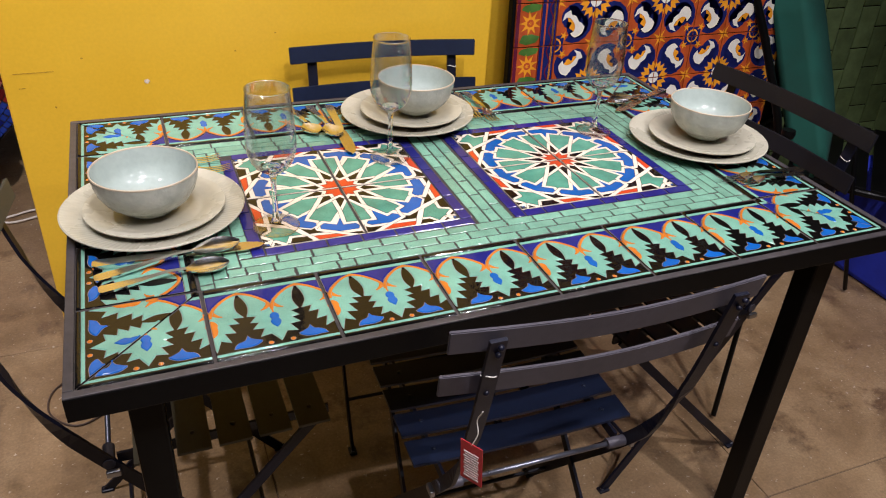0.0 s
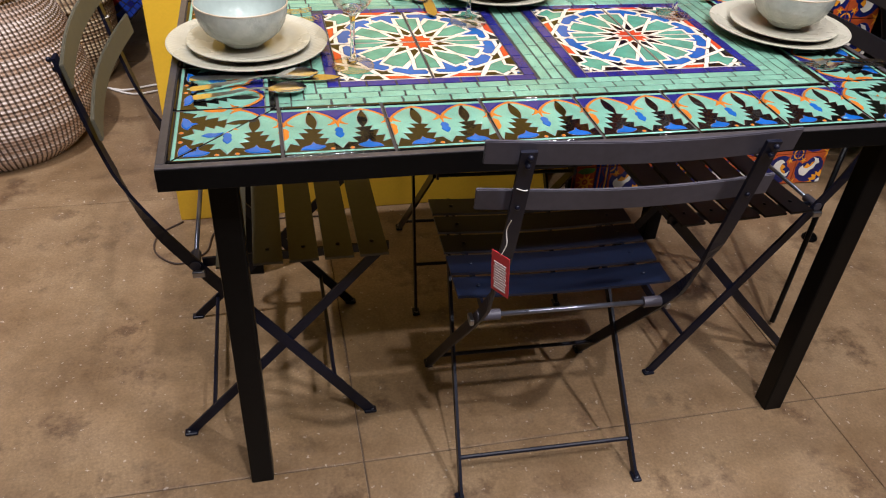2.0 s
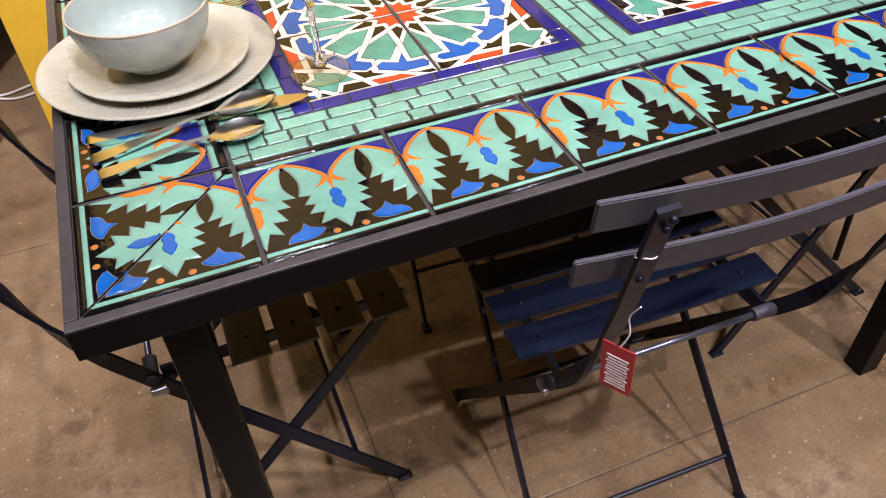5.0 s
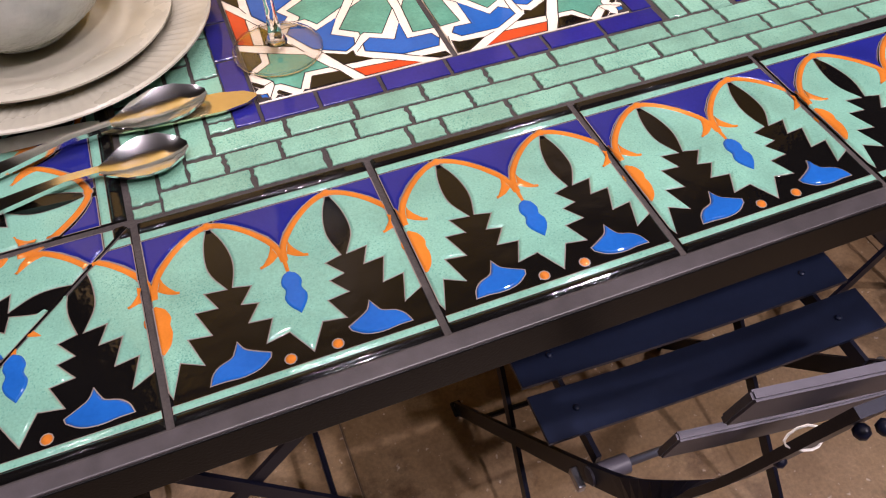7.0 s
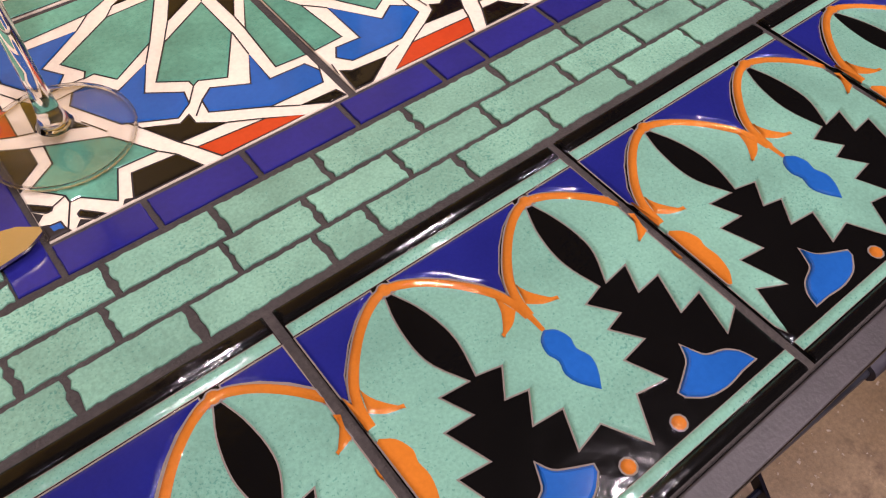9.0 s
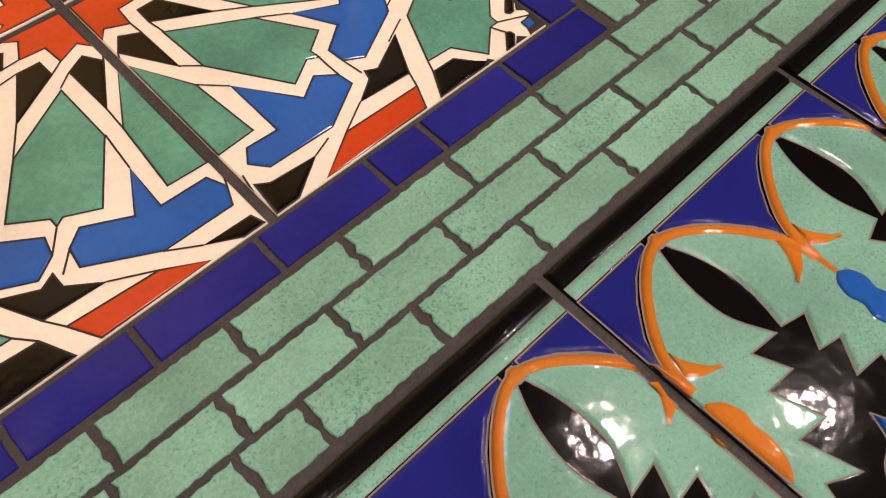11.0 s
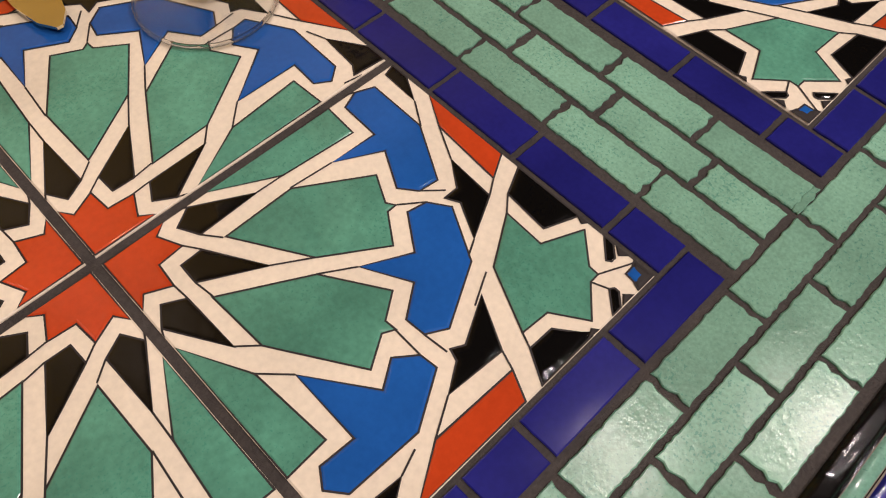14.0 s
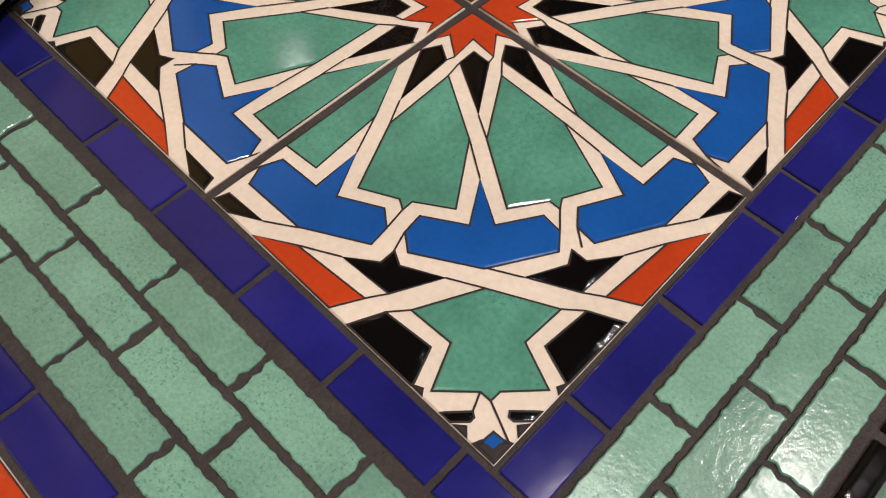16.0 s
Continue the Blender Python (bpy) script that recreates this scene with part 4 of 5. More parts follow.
def wine_glass(x, y):
    root = thing("wine_glass", "clear stemmed wine glass standing empty on the tiles", "wine glass", "wine glasses on the table", m=pose(x, y, Z + 0.0022))
    bm = lathe(bmesh.new(), [(0, 0.0), (0.033, 0.0), (0.0345, 0.0012), (0.033, 0.0022), (0.018, 0.0042), (0.009, 0.0075)], steps=56)
    bmesh.ops.recalc_face_normals(bm, faces=bm.faces)
    part("foot", bm, THIN_GLASS, root, smooth=True)
    bm = lathe(bmesh.new(), [(0, 0.0045), (0.0085, 0.0078), (0.0055, 0.014), (0.0041, 0.030), (0.0038, 0.070), (0.0050, 0.083), (0.0085, 0.0885), (0, 0.0912)], steps=32)
    bmesh.ops.recalc_face_normals(bm, faces=bm.faces)
    part("stem", bm, GLASS, root, smooth=True)
    bm = lathe(bmesh.new(), [(0.0085, 0.0890), (0.016, 0.0935), (0.024, 0.100), (0.031, 0.110), (0.0358, 0.126), (0.0366, 0.142), (0.0350, 0.172), (0.0311, 0.2172), (0.0300, 0.2172), (0.0338, 0.172), (0.0353, 0.142), (0.0345, 0.127), (0.0298, 0.111), (0.0228, 0.1018)], steps=56)
    bmesh.ops.recalc_face_normals(bm, faces=bm.faces)
    part("bowl", bm, BOWL_GLASS, root, smooth=True)
    bm = lathe(bmesh.new(), [(0, 0.0895), (0.0085, 0.0890), (0.015, 0.0930), (0.021, 0.0975), (0.0195, 0.0985), (0.012, 0.0962), (0.006, 0.0975), (0, 0.0985)], steps=40)
    bmesh.ops.recalc_face_normals(bm, faces=bm.faces)
    part("bowl_base", bm, GLASS, root, smooth=True)
    for r, z, name in ((0.0309, 0.2175, "rim"), (0.0340, 0.0012, "foot_edge")):
        bm = lathe(bmesh.new(), [(r + 0.0010 * math.cos(k * math.pi / 4), z + 0.0012 * math.sin(k * math.pi / 4)) for k in range(8)], steps=56, closed=True)
        bmesh.ops.recalc_face_normals(bm, faces=bm.faces)
        part(name, bm, GLASS, root, smooth=True)
    return root


for x, y in ((0.283, 0.289), (0.526, 0.477), (0.962, 0.486)):
    wine_glass(x, y)


def flat_solid(bm, stations, index=0):
    """A thin solid along x through stations (x, half width, height of the middle, thickness, cup)."""
    rings = []
    for x, w, z, t, cup in stations:
        ring = []
        for s in (-1, -0.5, 0, 0.5, 1):
            ring.append(bm.verts.new((x, s * w, z + t / 2 + cup * abs(s) ** 1.6)))
        for s in (1, 0.5, 0, -0.5, -1):
            ring.append(bm.verts.new((x, s * w, z - t / 2 + cup * abs(s) ** 1.6)))
        rings.append(ring)
    for a, b in zip(rings, rings[1:]):
        for k in range(10):
            bm.faces.new((a[k], a[(k + 1) % 10], b[(k + 1) % 10], b[k])).material_index = index
    bm.faces.new(rings[0][::-1]).material_index = index
    bm.faces.new(rings[-1]).material_index = index
    bmesh.ops.recalc_face_normals(bm, faces=bm.faces)
    return bm


HANDLE = [(0.0, 0.006, 0.003, 0.003, 0), (0.004, 0.0085, 0.003, 0.0035, 0), (0.02, 0.0080, 0.0035, 0.0035, 0), (0.06, 0.0052, 0.006, 0.0035, 0), (0.10, 0.0034, 0.010, 0.0034, 0)]


def laid(root, a, b):
    a, b = Vector(a), Vector(b)
    d = b - a
    root.matrix_world = Matrix.Translation(a) @ Matrix.Rotation(math.atan2(d.y, d.x), 4, "Z") @ Matrix.Rotation(-math.atan2(d.z, math.hypot(d.x, d.y)), 4, "Y")
    return d.length


def spoon(a, b):
    root = thing("spoon", "polished steel spoon lying on the table", "spoon", "cutlery on the table")
    k = laid(root, a, b) / 0.190
    bm = flat_solid(bmesh.new(), [(x * k, w, z, t, c) for x, w, z, t, c in HANDLE + [(0.125, 0.0032, 0.009, 0.003, 0.0)]])
    part("handle", bm, SILVER, root, smooth=50)
    bm = flat_solid(bmesh.new(), [(x * k, w, z, 0.0018, c) for x, w, z, c in ((0.124, 0.0032, 0.0085, 0.0), (0.131, 0.008, 0.006, 0.002), (0.142, 0.0155, 0.003, 0.0055), (0.157, 0.0200, 0.002, 0.0075), (0.172, 0.0185, 0.0025, 0.0065), (0.184, 0.011, 0.004, 0.004), (0.190, 0.003, 0.0065, 0.0008))])
    part("bowl", bm, SILVER, root, smooth=50)


def fork(a, b):
    root = thing("fork", "polished steel fork lying on the table", "fork", "cutlery on the table")
    k = laid(root, a, b) / 0.190
    bm = flat_solid(bmesh.new(), [(x * k, w, z, t, c) for x, w, z, t, c in HANDLE + [(0.118, 0.0035, 0.009, 0.0025, 0.0), (0.128, 0.009, 0.007, 0.002, 0.001), (0.140, 0.0125, 0.004, 0.0018, 0.001)]])
    part("handle", bm, SILVER, root, smooth=50)
    for i in range(4):
        y = -0.0102 + 0.0068 * i
        bm = sweep(bmesh.new(), [(0.138 * k, y, 0.004), (0.155 * k, y, 0.0025), (0.175 * k, y, 0.004), (0.190 * k, y, 0.0075)], [0.0034, 0.0032, 0.0028, 0.0014], 0.0016, across=Vector((0, 1, 0)))
        part("tine", bm, SILVER, root)


def knife(a, b):
    root = thing("table_knife", "steel table knife, yellow reflection painted into its blade", "knife", "cutlery on the table")
    k = laid(root, a, b) / 0.230
    bm = flat_solid(bmesh.new(), [(x * k, w, 0.0045, t, 0) for x, w, t in ((0, 0.006, 0.005), (0.005, 0.009, 0.006), (0.06, 0.0075, 0.007), (0.115, 0.0065, 0.007), (0.122, 0.006, 0.005))])
    part("handle", bm, SILVER, root, smooth=50)
    bm = flat_solid(bmesh.new(), [(x * k, w, 0.0045, 0.0016, 0) for x, w in ((0.121, 0.0055), (0.135, 0.0095), (0.17, 0.0112), (0.205, 0.0108), (0.222, 0.007), (0.230, 0.0015))])
    part("blade", bm, BLADE_REFLECT, root, "steel blade, yellow reflection painted in", smooth=50)


T = Z + 0.0012
knife((0.024, 0.247, T), (0.255, 0.237, T))
spoon((0.026, 0.213, T), (0.222, 0.246, T + 0.004))
spoon((0.031, 0.184, T), (0.200, 0.200, T))
fork((0.060, 0.515, T), (0.246, 0.500, T))
fork((0.060, 0.545, T), (0.235, 0.545, T))
knife((0.478, 0.735, T), (0.464, 0.502, T))
spoon((0.440, 0.748, T), (0.456, 0.578, T))
spoon((0.398, 0.748, T), (0.420, 0.600, T))
fork((0.790, 0.745, T), (0.785, 0.567, T))
fork((0.768, 0.750, T), (0.757, 0.590, T))
fork((1.257, 0.220, T), (1.066, 0.221, T))
fork((1.240, 0.202, T), (1.090, 0.203, T))
knife((1.250, 0.650, T), (1.065, 0.560, T))
spoon((1.245, 0.631, T), (1.070, 0.604, T))
spoon((1.245, 0.605, T), (1.095, 0.630, T))

# ---- the tile panel beside the yellow wall ----
TERRA = mat("terracotta_glaze", (0.40, 0.075, 0.018), vary=0.25, **GLAZE)
NIGHT = mat("night_blue_glaze", (0.012, 0.016, 0.10), vary=0.2, **GLAZE)
WHITE_GLAZE = mat("white_glaze", (0.70, 0.68, 0.60), vary=0.08, **GLAZE)
SUN = mat("sunny_yellow_glaze", (0.70, 0.29, 0.015), vary=0.2, **GLAZE)
LEAF_GLAZE = mat("leaf_green_glaze", (0.07, 0.16, 0.03), vary=0.25, **GLAZE)
WINE = mat("wine_red_glaze", (0.10, 0.012, 0.03), vary=0.2, **GLAZE)
PANEL_MATS = [TERRA, NIGHT, WHITE_GLAZE, SUN, LEAF_GLAZE, WINE, LINE]
TS = 0.108


def ring_arc(cx, cy, r0, r1, a0, a1, n=10):
    out = [(cx + r1 * math.cos(radians(a0 + (a1 - a0) * k / n)), cy + r1 * math.sin(radians(a0 + (a1 - a0) * k / n))) for k in range(n + 1)]
    return out + [(cx + r0 * math.cos(radians(a1 + (a0 - a1) * k / n)), cy + r0 * math.sin(radians(a1 + (a0 - a1) * k / n))) for k in range(n + 1)]


def panel_tile(shapes, w=1.0):
    bm = bmesh.new()
    g = 0.012
    box_pts = [(g, g), (w - g, g), (w - g, 1 - g), (g, 1 - g)]
    prism(bm, [(x * TS, y * TS) for x, y in box_pts], -0.007, 0.0, 0, 0.0006)
    for z, c, pts in shapes:
        for q in ((1, 0, g), (0, 1, g), (-1, 0, g - w), (0, -1, g - 1)):
            pts = clip(pts, *q) if pts else pts
        pts = [(x * TS, y * TS) for x, y in pts]
        if len(pts) > 2 and abs(area2(pts)) > 4e-6:
            if area2(pts) < 0:
                pts = pts[::-1]
            bm.faces.new([bm.verts.new((x, y, z)) for x, y in pts]).material_index = c
    me = bpy.data.meshes.new("panel_tile")
    bm.to_mesh(me)
    bm.free()
    for m in PANEL_MATS:
        me.materials.append(m)
    return me


def petals(cx, cy, r0, r1, n, turn=0):
    return [(cx + (r1 if k % 2 else r0) * math.cos(math.pi * k / n + turn), cy + (r1 if k % 2 else r0) * math.sin(math.pi * k / n + turn)) for k in range(2 * n)]


def dot(cx, cy, r, n=14):
    return [(cx + r * math.cos(2 * math.pi * k / n), cy + r * math.sin(2 * math.pi * k / n)) for k in range(n)]


# flower at the corner (0, 0), ring at (1, 1), a blue scroll with a white bird-like leaf between
MAIN = panel_tile([
    (0.0003, 1, ring_arc(0.5, 0.5, 0.20, 0.47, 60, 300) + []),
    (0.0003, 1, dot(0.44, 0.56, 0.30)), (0.0003, 1, dot(0.62, 0.36, 0.27)),
    (0.0006, 2, curved([(0.24, 0.60), (0.30, 0.76), (0.48, 0.84), (0.62, 0.74)]) + curved([(0.53, 0.70), (0.50, 0.58), (0.58, 0.44), (0.72, 0.36), (0.86, 0.45)]) + curved([(0.80, 0.27), (0.66, 0.20), (0.62, 0.30), (0.50, 0.34), (0.42, 0.46), (0.34, 0.50)])),
    (0.0009, 3, curved([(0.53, 0.70), (0.50, 0.58), (0.58, 0.44), (0.72, 0.36)]) + curved([(0.70, 0.46), (0.60, 0.50), (0.66, 0.60), (0.58, 0.66)])),
    (0.0006, 3, petals(0, 0, 0.33, 0.44, 18)), (0.0009, 1, petals(0, 0, 0.17, 0.31, 8, 0.2)), (0.0012, 2, dot(0, 0, 0.15)),
    (0.0006, 1, petals(1, 1, 0.22, 0.33, 4, 0.0)), (0.0009, 3, dot(1, 1, 0.17)), (0.0012, 1, dot(1, 1, 0.13)), (0.0009, 3, petals(0.78, 0.78, 0.04, 0.11, 5)),
    (0.0006, 3, petals(1, 0, 0.07, 0.24, 6)), (0.0006, 3, petals(0, 1, 0.07, 0.24, 6)),
])
EDGE = panel_tile([
    (0.0003, 5, [(0, 0), (0.10, 0), (0.10, 1), (0, 1)]),
    (0.0003, 4, [(0.12, 0.12), (0.30, 0.05), (0.56, 0.10), (0.66, 0.24), (0.44, 0.30), (0.20, 0.28)]), (0.0003, 4, [(0.12, 0.86), (0.34, 0.78), (0.60, 0.84), (0.66, 0.96), (0.40, 1.0), (0.2, 0.95)]),
    (0.0006, 3, petals(0.38, 0.55, 0.13, 0.29, 9)), (0.0009, 0, dot(0.38, 0.55, 0.09)), (0.0009, 3, petals(0.38, 0.55, 0.03, 0.06, 5)),
], 0.66)
STRIPE = panel_tile([
    (0.0003, 1, [(0, 0), (0.42, 0), (0.42, 1), (0, 1)]), (0.0006, 0, [(0.10, 0), (0.14, 0), (0.14, 1), (0.10, 1)]),
    (0.0006, 5, band([(0.26 + 0.05 * math.sin(k * math.pi / 4), k / 16) for k in range(17)], 0.018)), (0.0003, 3, [(0.31, 0), (0.36, 0), (0.36, 1), (0.31, 1)]),
], 0.42)
LEAN_BACK = 3.0
panel = thing("leaning_tilework", "tall panel of orange, blue and white painted tiles", "tile panel", m=pose(1.012, 0.918, 0.0, 90 - LEAN_BACK, 0, 0))
part("backing_board", boxed(-0.008, 0.872, 0, 1.52, -0.03, -0.0065, bevel=0.002), STEEL, panel)
for row in range(14):
    y = 0.004 + row * TS
    lay("border_tile", EDGE, Matrix.Translation((0, y, 0)), panel)
    lay("stripe_tile", STRIPE, Matrix.Translation((0.0715, y, 0)), panel)
    for col in range(7):
        x = 0.117 + col * TS
        u, v = (col + 1) % 2, row % 2
        m = Matrix.Translation((x + u * TS, y + v * TS, 0)) @ (Matrix.Identity(4), Matrix.Rotation(math.pi / 2, 4, "Z"), Matrix.Rotation(-math.pi / 2, 4, "Z"), Matrix.Rotation(math.pi, 4, "Z"))[u + 2 * v]
        lay("tile", MAIN, m, panel)

# ---- baskets and the round mosaic, past the yellow wall ----


def basket_material(name, pale, dark, stitch):
    """Coiled grass: stitches that wrap each coil, in bands of pale and dark."""
    m = bpy.data.materials.new(name)
    m.use_nodes = True
    n, l = m.node_tree.nodes, m.node_tree.links
    b = n["Principled BSDF"]
    b.inputs["Roughness"].default_value = 0.75
    tex, sep = n.new("ShaderNodeTexCoord"), n.new("ShaderNodeSeparateXYZ")
    l.new(tex.outputs["Object"], sep.inputs[0])
    ang = n.new("ShaderNodeMath")
    ang.operation = "ARCTAN2"
    l.new(sep.outputs["Y"], ang.inputs[0])
    l.new(sep.outputs["X"], ang.inputs[1])

    def math_node(op, a, v):
        k = n.new("ShaderNodeMath")
        k.operation = op
        l.new(a, k.inputs[0])
        if isinstance(v, float):
            k.inputs[1].default_value = v
        else:
            l.new(v, k.inputs[1])
        return k.outputs[0]

    coil = math_node("DIVIDE", sep.outputs["Z"], 0.0125)
    skew = math_node("ADD", math_node("MULTIPLY", ang.outputs[0], stitch), math_node("MULTIPLY", coil, 0.9))
    wave = math_node("SINE", math_node("MULTIPLY", skew, 1.0), 0.0)
    per = n.new("ShaderNodeTexNoise")
    per.noise_dimensions = "1D"
    per.inputs["Scale"].default_value = 0.9
    l.new(math_node("FLOOR", coil, 0.0), per.inputs["W"])
    ramp = n.new("ShaderNodeValToRGB")
    ramp.color_ramp.elements[0].position, ramp.color_ramp.elements[1].position = 0.42, 0.56
    ramp.color_ramp.elements[0].color, ramp.color_ramp.elements[1].color = (*dark, 1), (*pale, 1)
    l.new(per.outputs["Fac"], ramp.inputs[0])
    gap = n.new("ShaderNodeMix")
    gap.data_type = "RGBA"
    l.new(math_node("GREATER_THAN", wave, 0.35), gap.inputs["Factor"])
    l.new(ramp.outputs[0], gap.inputs[6])
    gap.inputs[7].default_value = (*[c * 0.28 for c in dark], 1)
    l.new(gap.outputs[2], b.inputs["Base Color"])
    bump = n.new("ShaderNodeBump")
    bump.inputs["Strength"].default_value, bump.inputs["Distance"].default_value = 0.6, 0.003
    l.new(wave, bump.inputs["Height"])
    bump.invert = True
    l.new(bump.outputs[0], b.inputs["Normal"])
    return m


GRASS_A = basket_material("mauve_grass_coil", (0.72, 0.62, 0.55), (0.44, 0.31, 0.22), 110.0)
GRASS_B = basket_material("straw_grass_coil", (0.60, 0.48, 0.30), (0.30, 0.20, 0.11), 75.0)


def coiled(profile, coil=0.0125):
    """A turned form whose surface is a stack of round coils."""
    out = []
    for (r0, z0), (r1, z1) in zip(profile, profile[1:]):
        n = max(1, round(math.hypot(r1 - r0, z1 - z0) / coil))
        d = Vector((r1 - r0, z1 - z0)).normalized()
        for k in range(n):
            for s in range(5):
                t = (k + s / 5) / n
                bulge = math.sin(math.pi * s / 5) * coil * 0.38
                out.append((max(0.0, r0 + (r1 - r0) * t + d.y * bulge), z0 + (z1 - z0) * t - d.x * bulge))
    return out + [profile[-1]]


def lidded_basket(x, y, label, material, body, lid, knob):
    root = thing("lidded_basket", label, "basket", "coiled baskets on the floor", m=pose(x, y, 0, 0, 0, 40))
    for name, prof in (("body", body), ("lid", lid), ("knob", knob)):
        bm = lathe(bmesh.new(), coiled(prof), steps=64)
        bmesh.ops.recalc_face_normals(bm, faces=bm.faces)
        part(name, bm, material, root, smooth=True)
    return root


lidded_basket(-0.715, 1.530, "large coiled grass basket in mauve and cream bands", GRASS_A,
              [(0.0, 0.002), (0.235, 0.002), (0.275, 0.045), (0.298, 0.13), (0.300, 0.22), (0.282, 0.32), (0.245, 0.42), (0.205, 0.49)],
              [(0.222, 0.488), (0.205, 0.53), (0.15, 0.60), (0.08, 0.67), (0.035, 0.71)], [(0.030, 0.705), (0.045, 0.74), (0.040, 0.775), (0.0, 0.79)])
lidded_basket(-0.590, 2.020, "coiled straw basket with a pointed knobbed lid", GRASS_B,
              [(0.0, 0.002), (0.150, 0.002), (0.180, 0.04), (0.195, 0.12), (0.200, 0.22), (0.192, 0.295)],
              [(0.212, 0.292), (0.190, 0.325), (0.13, 0.36), (0.07, 0.395), (0.035, 0.425)], [(0.028, 0.42), (0.038, 0.445), (0.034, 0.475), (0.0, 0.488)])

SMALTI = [mat("tessera_" + n, c, rough=0.18, vary=0.25, scale=40, bump=0.1, bump_scale=150) for n, c in (("dark_red", (0.14, 0.012, 0.014)), ("red", (0.30, 0.03, 0.02)), ("rose", (0.42, 0.16, 0.13)), ("cream", (0.55, 0.46, 0.30)), ("blue", (0.02, 0.05, 0.34)), ("night", (0.012, 0.016, 0.16)))]
mosaic = thing("mosaic_roundel", "round red and blue mosaic leaning behind baskets", "mosaic", m=pose(-0.735, 2.26, 0.575, 84, 0, 0))
part("board", lathe(bmesh.new(), [(0, -0.02), (0.58, -0.02), (0.58, -0.002), (0, -0.002)], 72), GROUT, mosaic)
bm = bmesh.new()
rng = random.Random(11)
for k in range(8):
    r = 0.405 + 0.0225 * k
    n = int(2 * math.pi * r / 0.0225)
    for i in range(n):
        a = 2 * math.pi * (i + 0.5 * (k % 2)) / n + rng.uniform(-0.006, 0.006)
        low = math.sin(a) < -0.62 and k > 4
        idx = rng.choice((4, 4, 5, 4)) if low else rng.choice((0, 0, 0, 1, 1, 0, 2))
        s = 0.0096
        box(bm, -s, s, -s, s, -0.002, 0.003 + rng.uniform(0, 0.0015), index=idx, m=Matrix.Rotation(a, 4, "Z") @ Matrix.Translation((r, 0, 0)) @ Matrix.Rotation(rng.uniform(-0.05, 0.05), 4, "Z"))
part("tesserae", bm, SMALTI, mosaic)
mosaic.children[-1]["kind"] = "stuff"
bm = bmesh.new()
for k, r in enumerate((0.362, 0.383)):
    n = int(2 * math.pi * r / 0.029)
    for i in range(n):
        a = 2 * math.pi * (i + 0.5 * k) / n
        box(bm, -0.0095, 0.0095, -0.0128, 0.0128, -0.002, 0.003 + rng.uniform(0, 0.0015), index=3, m=Matrix.Rotation(a, 4, "Z") @ Matrix.Translation((r, 0, 0)))
part("tessera_ring", bm, SMALTI, mosaic, "double ring of cream tesserae")
part("blue_ground", lathe(bmesh.new(), [(0, -0.002), (0.35, -0.002), (0.35, 0.002), (0, 0.002)], 64), SMALTI[4], mosaic)
for k in range(6):
    turn = Matrix.Rotation(radians(k * 60 + 20), 4, "Z")
    bm = bmesh.new()
    prism(bm, [(0.02, -0.06), (0.14, -0.085), (0.25, -0.04), (0.285, 0.0), (0.25, 0.04), (0.14, 0.085), (0.02, 0.06)], 0.0, 0.0045, 0, 0.001)
    part("red_lobe", bm, SMALTI[1], mosaic).matrix_local = turn
    for side in (-1, 1):
        bm = bmesh.new()
        prism(bm, band(curved([(0.10, 0), (0.17, side * 0.03), (0.235, side * 0.075), (0.275, side * 0.062), (0.30, side * 0.03), (0.335, side * 0.045)], 4), 0.0125), 0.002, 0.0075, 0, 0.001)
        part("scroll", bm, SMALTI[3], mosaic, "cream mosaic scroll").matrix_local = turn

# ---- past the table: a cushioned armchair, a stool, a green tile panel ----
TEAL = mat("teal_cushion_fabric", (0.008, 0.085, 0.062), rough=0.85, vary=0.2, scale=9, bump=0.3, bump_scale=900, grain=0.15, grain_scale=600)
BLUE_CLOTH = mat("blue_cloth", (0.015, 0.03, 0.42), rough=0.8, vary=0.15, scale=10, bump=0.2, bump_scale=800)
armchair = thing("cushioned_chair", "dark metal chair with a teal back cushion", "chair", m=pose(2.075, 0.985, 0, 0, 0, -49))
m = pose(-0.02, 0.02, 0.62, 0, -22, 0)
bm = bmesh.new()
box(bm, -0.055, 0.055, -0.23, 0.23, -0.30, 0.30, m=m)
bmesh.ops.subdivide_edges(bm, edges=bm.edges[:], cuts=5, use_grid_fill=True)
for v in bm.verts:
    q = m.inverted() @ v.co
    puff = max(0.0, 1 - (q.y / 0.23) ** 4) * max(0.0, 1 - (q.z / 0.30) ** 4)
    q.x *= 0.75 + 0.45 * puff
    q.y *= 0.96 + 0.04 * puff
    v.co = m @ q
part("back_cushion", bm, TEAL, armchair, "plump teal cushion", smooth=True)
for k in range(6):
    part("seat_slat", boxed(0.02 + 0.078 * k, 0.085 + 0.078 * k, -0.25, 0.29, 0.368, 0.376, bevel=0.002), STEEL, armchair)
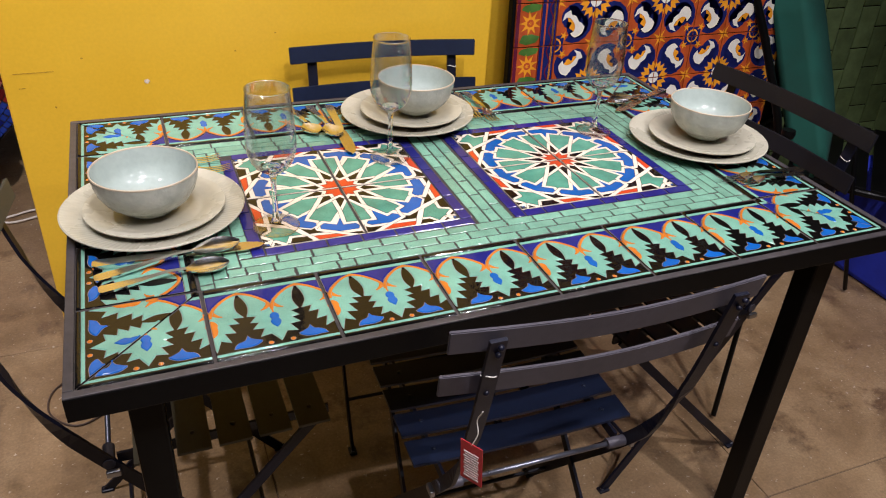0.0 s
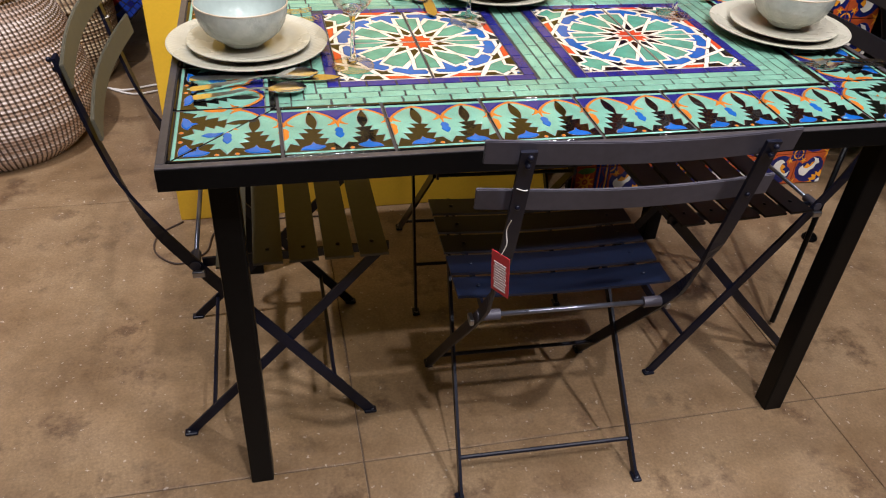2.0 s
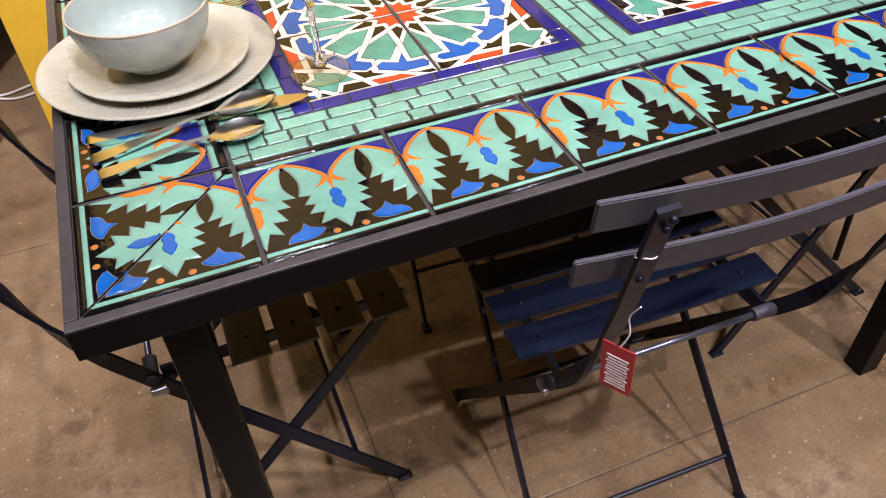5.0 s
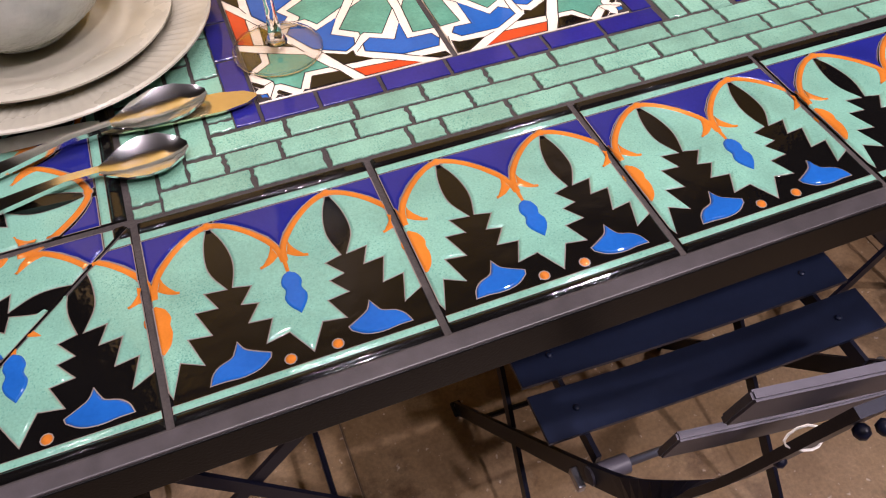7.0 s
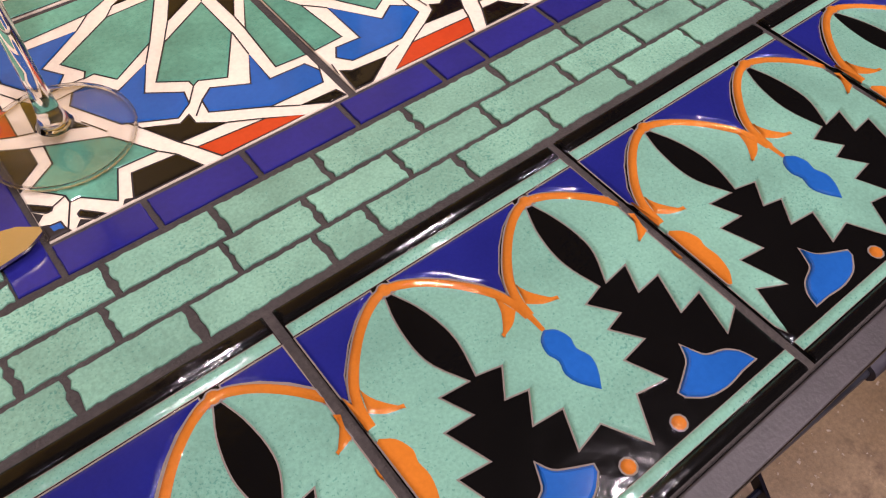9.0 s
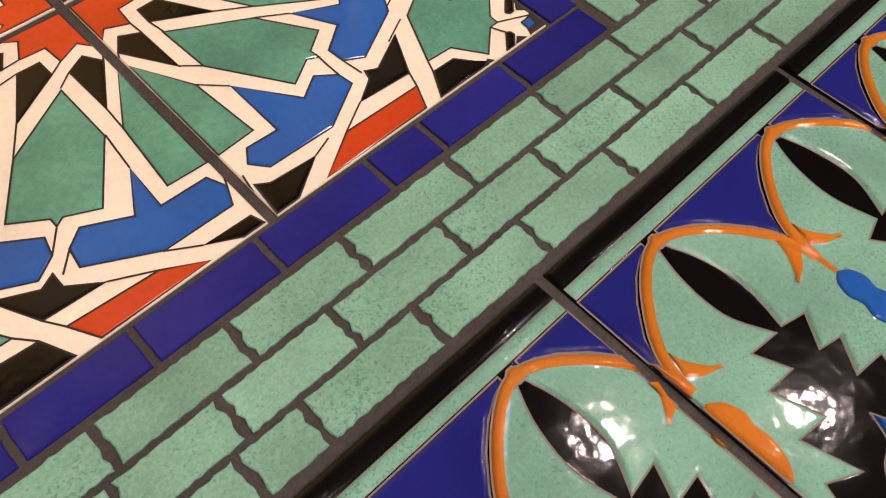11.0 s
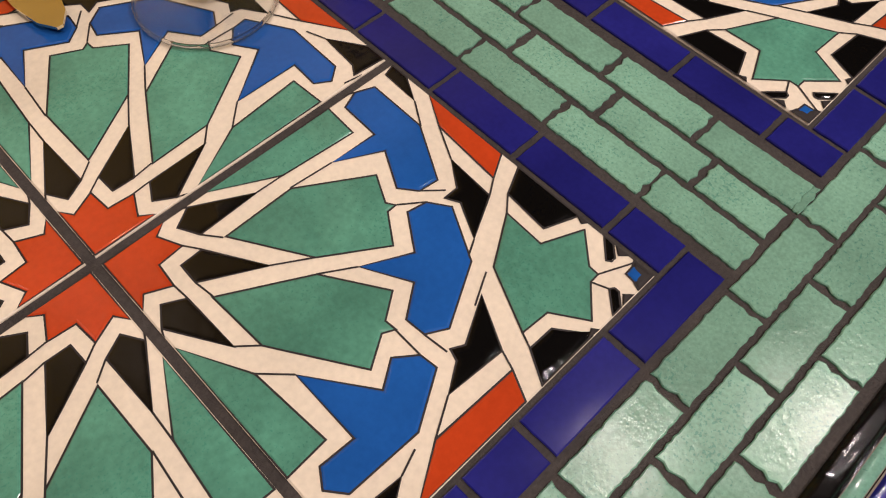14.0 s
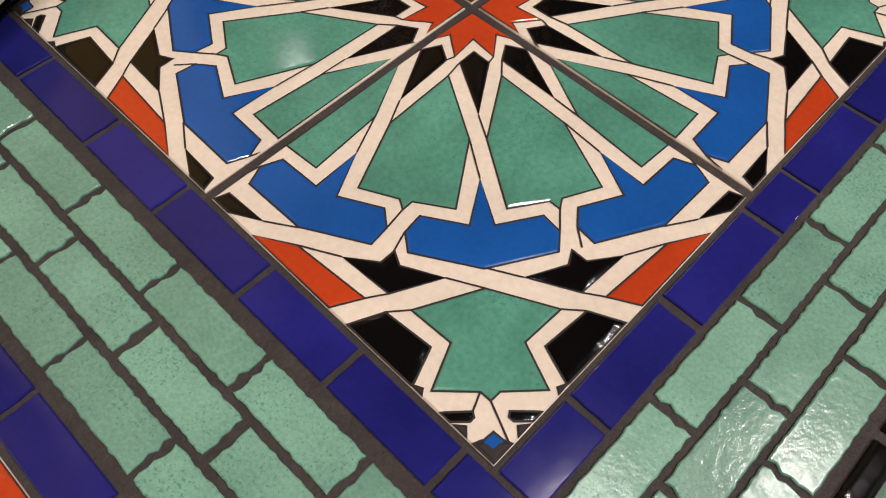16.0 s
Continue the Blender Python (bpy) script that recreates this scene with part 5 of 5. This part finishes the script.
for sy in (-0.25, 0.29):
    part("back_post", rod(smooth_path([(-0.36, sy, 0.012), (-0.12, sy, 0.30), (-0.02, sy, 0.42), (-0.12, sy, 0.70), (-0.235, sy, 0.935)], 5), 0.024, 10), STEEL, armchair, smooth=True)
    part("front_leg", rod([(0.50, sy, 0.012), (0.47, sy, 0.36)], 0.024, 10), STEEL, armchair, smooth=True)
    part("seat_rail", rod([(-0.03, sy, 0.36), (0.48, sy, 0.36)], 0.022, 10), STEEL, armchair, smooth=True)
    for x in (-0.36, 0.50):
        part("foot_pad", lathe(bmesh.new(), [(0, 0), (0.021, 0), (0.022, 0.006), (0.017, 0.014), (0, 0.016)], 20), STEEL, armchair)
        armchair.children[-1].location = (x, sy, 0)
for z, x in ((0.925, -0.230), (0.60, -0.085), (0.40, -0.02)):
    part("back_rail", rod([(x, -0.25, z), (x, 0.29, z)], 0.020, 10), STEEL, armchair, smooth=True)

# a spindly metal stand whose round foot shows under the table
stand = thing("metal_stand", "thin black metal stand with round feet", "stand", m=pose(1.66, 0.63, 0, 0, 0, 45))
for x, y in ((-0.235, 0.0), (0.16, 0.16), (0.16, -0.16)):
    part("leg", rod([(x, y, 0.012), (x * 0.06, y * 0.06, 0.595)], 0.013, 8), STEEL, stand, smooth=True)
    part("foot_pad", lathe(bmesh.new(), [(0, 0), (0.021, 0), (0.022, 0.006), (0.017, 0.014), (0, 0.016)], 20), STEEL, stand)
    stand.children[-1].location = (x, y, 0)
part("collar", lathe(bmesh.new(), [(0, 0.585), (0.016, 0.585), (0.018, 0.595), (0.016, 0.605), (0, 0.605)], 24), STEEL, stand)

stool = part("blue_stool", boxed(2.20, 2.62, 0.42, 0.86, 0, 0.36, bevel=0.02), BLUE_CLOTH)
tagged(stool, "low stool covered in bright blue cloth", "stool")

GREEN_BRICK = mat("sage_tile_glaze", (0.26, 0.37, 0.15), rough=0.3, vary=0.2, scale=20, per_piece=0.2, bump=0.1, bump_scale=60)
board = thing("green_tilework", "tall panel of upright sage green tiles", "tile panel", m=pose(2.36, 1.30, 0, 88, 0, 0))
part("backing_board", boxed(0, 0.98, 0, 1.55, -0.03, -0.006), GROUT, board)
bm = boxed(0, 0.083, 0, 0.150, -0.007, 0, bevel=0.002)
SAGE = bpy.data.meshes.new("sage_tile")
bm.to_mesh(SAGE)
bm.free()
SAGE.materials.append(GREEN_BRICK)
for c in range(11):
    for r in range(10):
        y = 0.155 * r - 0.0775 * (c % 2)
        if y > -0.01:
            lay("tile", SAGE, Matrix.Translation((0.003 + 0.088 * c, y + 0.003, 0)), board)

# cables on the floor
BLACK_RUBBER = mat("brown_rubber", (0.05, 0.03, 0.02), rough=0.6)
bm = sweep(bmesh.new(), smooth_path([(-0.125, 0.955, 0.004), (-0.185, 0.90, 0.004), (-0.190, 0.82, 0.004), (-0.13, 0.76, 0.004), (-0.06, 0.80, 0.004), (-0.03, 0.90, 0.004), (0.10, 0.935, 0.004), (0.30, 0.93, 0.004)], 6), 0.005, 0.005, across=Vector((0, 0, 1)), steps=6)
tagged(part("cable", bm, BLACK_RUBBER, smooth=True), "thin brown electric cable looping on the floor", "cable")
bm = sweep(bmesh.new(), smooth_path([(-0.46, 1.88, 0.006), (-0.34, 1.80, 0.006), (-0.22, 1.83, 0.006), (-0.12, 1.80, 0.006)], 6), 0.008, 0.008, across=Vector((0, 0, 1)), steps=6)
white_cable = tagged(part("cable", bm, STRING, smooth=True), "white electric cable lying on the floor", "cable")
copy_thing(white_cable, pose(0.02, 0.05, 0, 0, 0, 2))
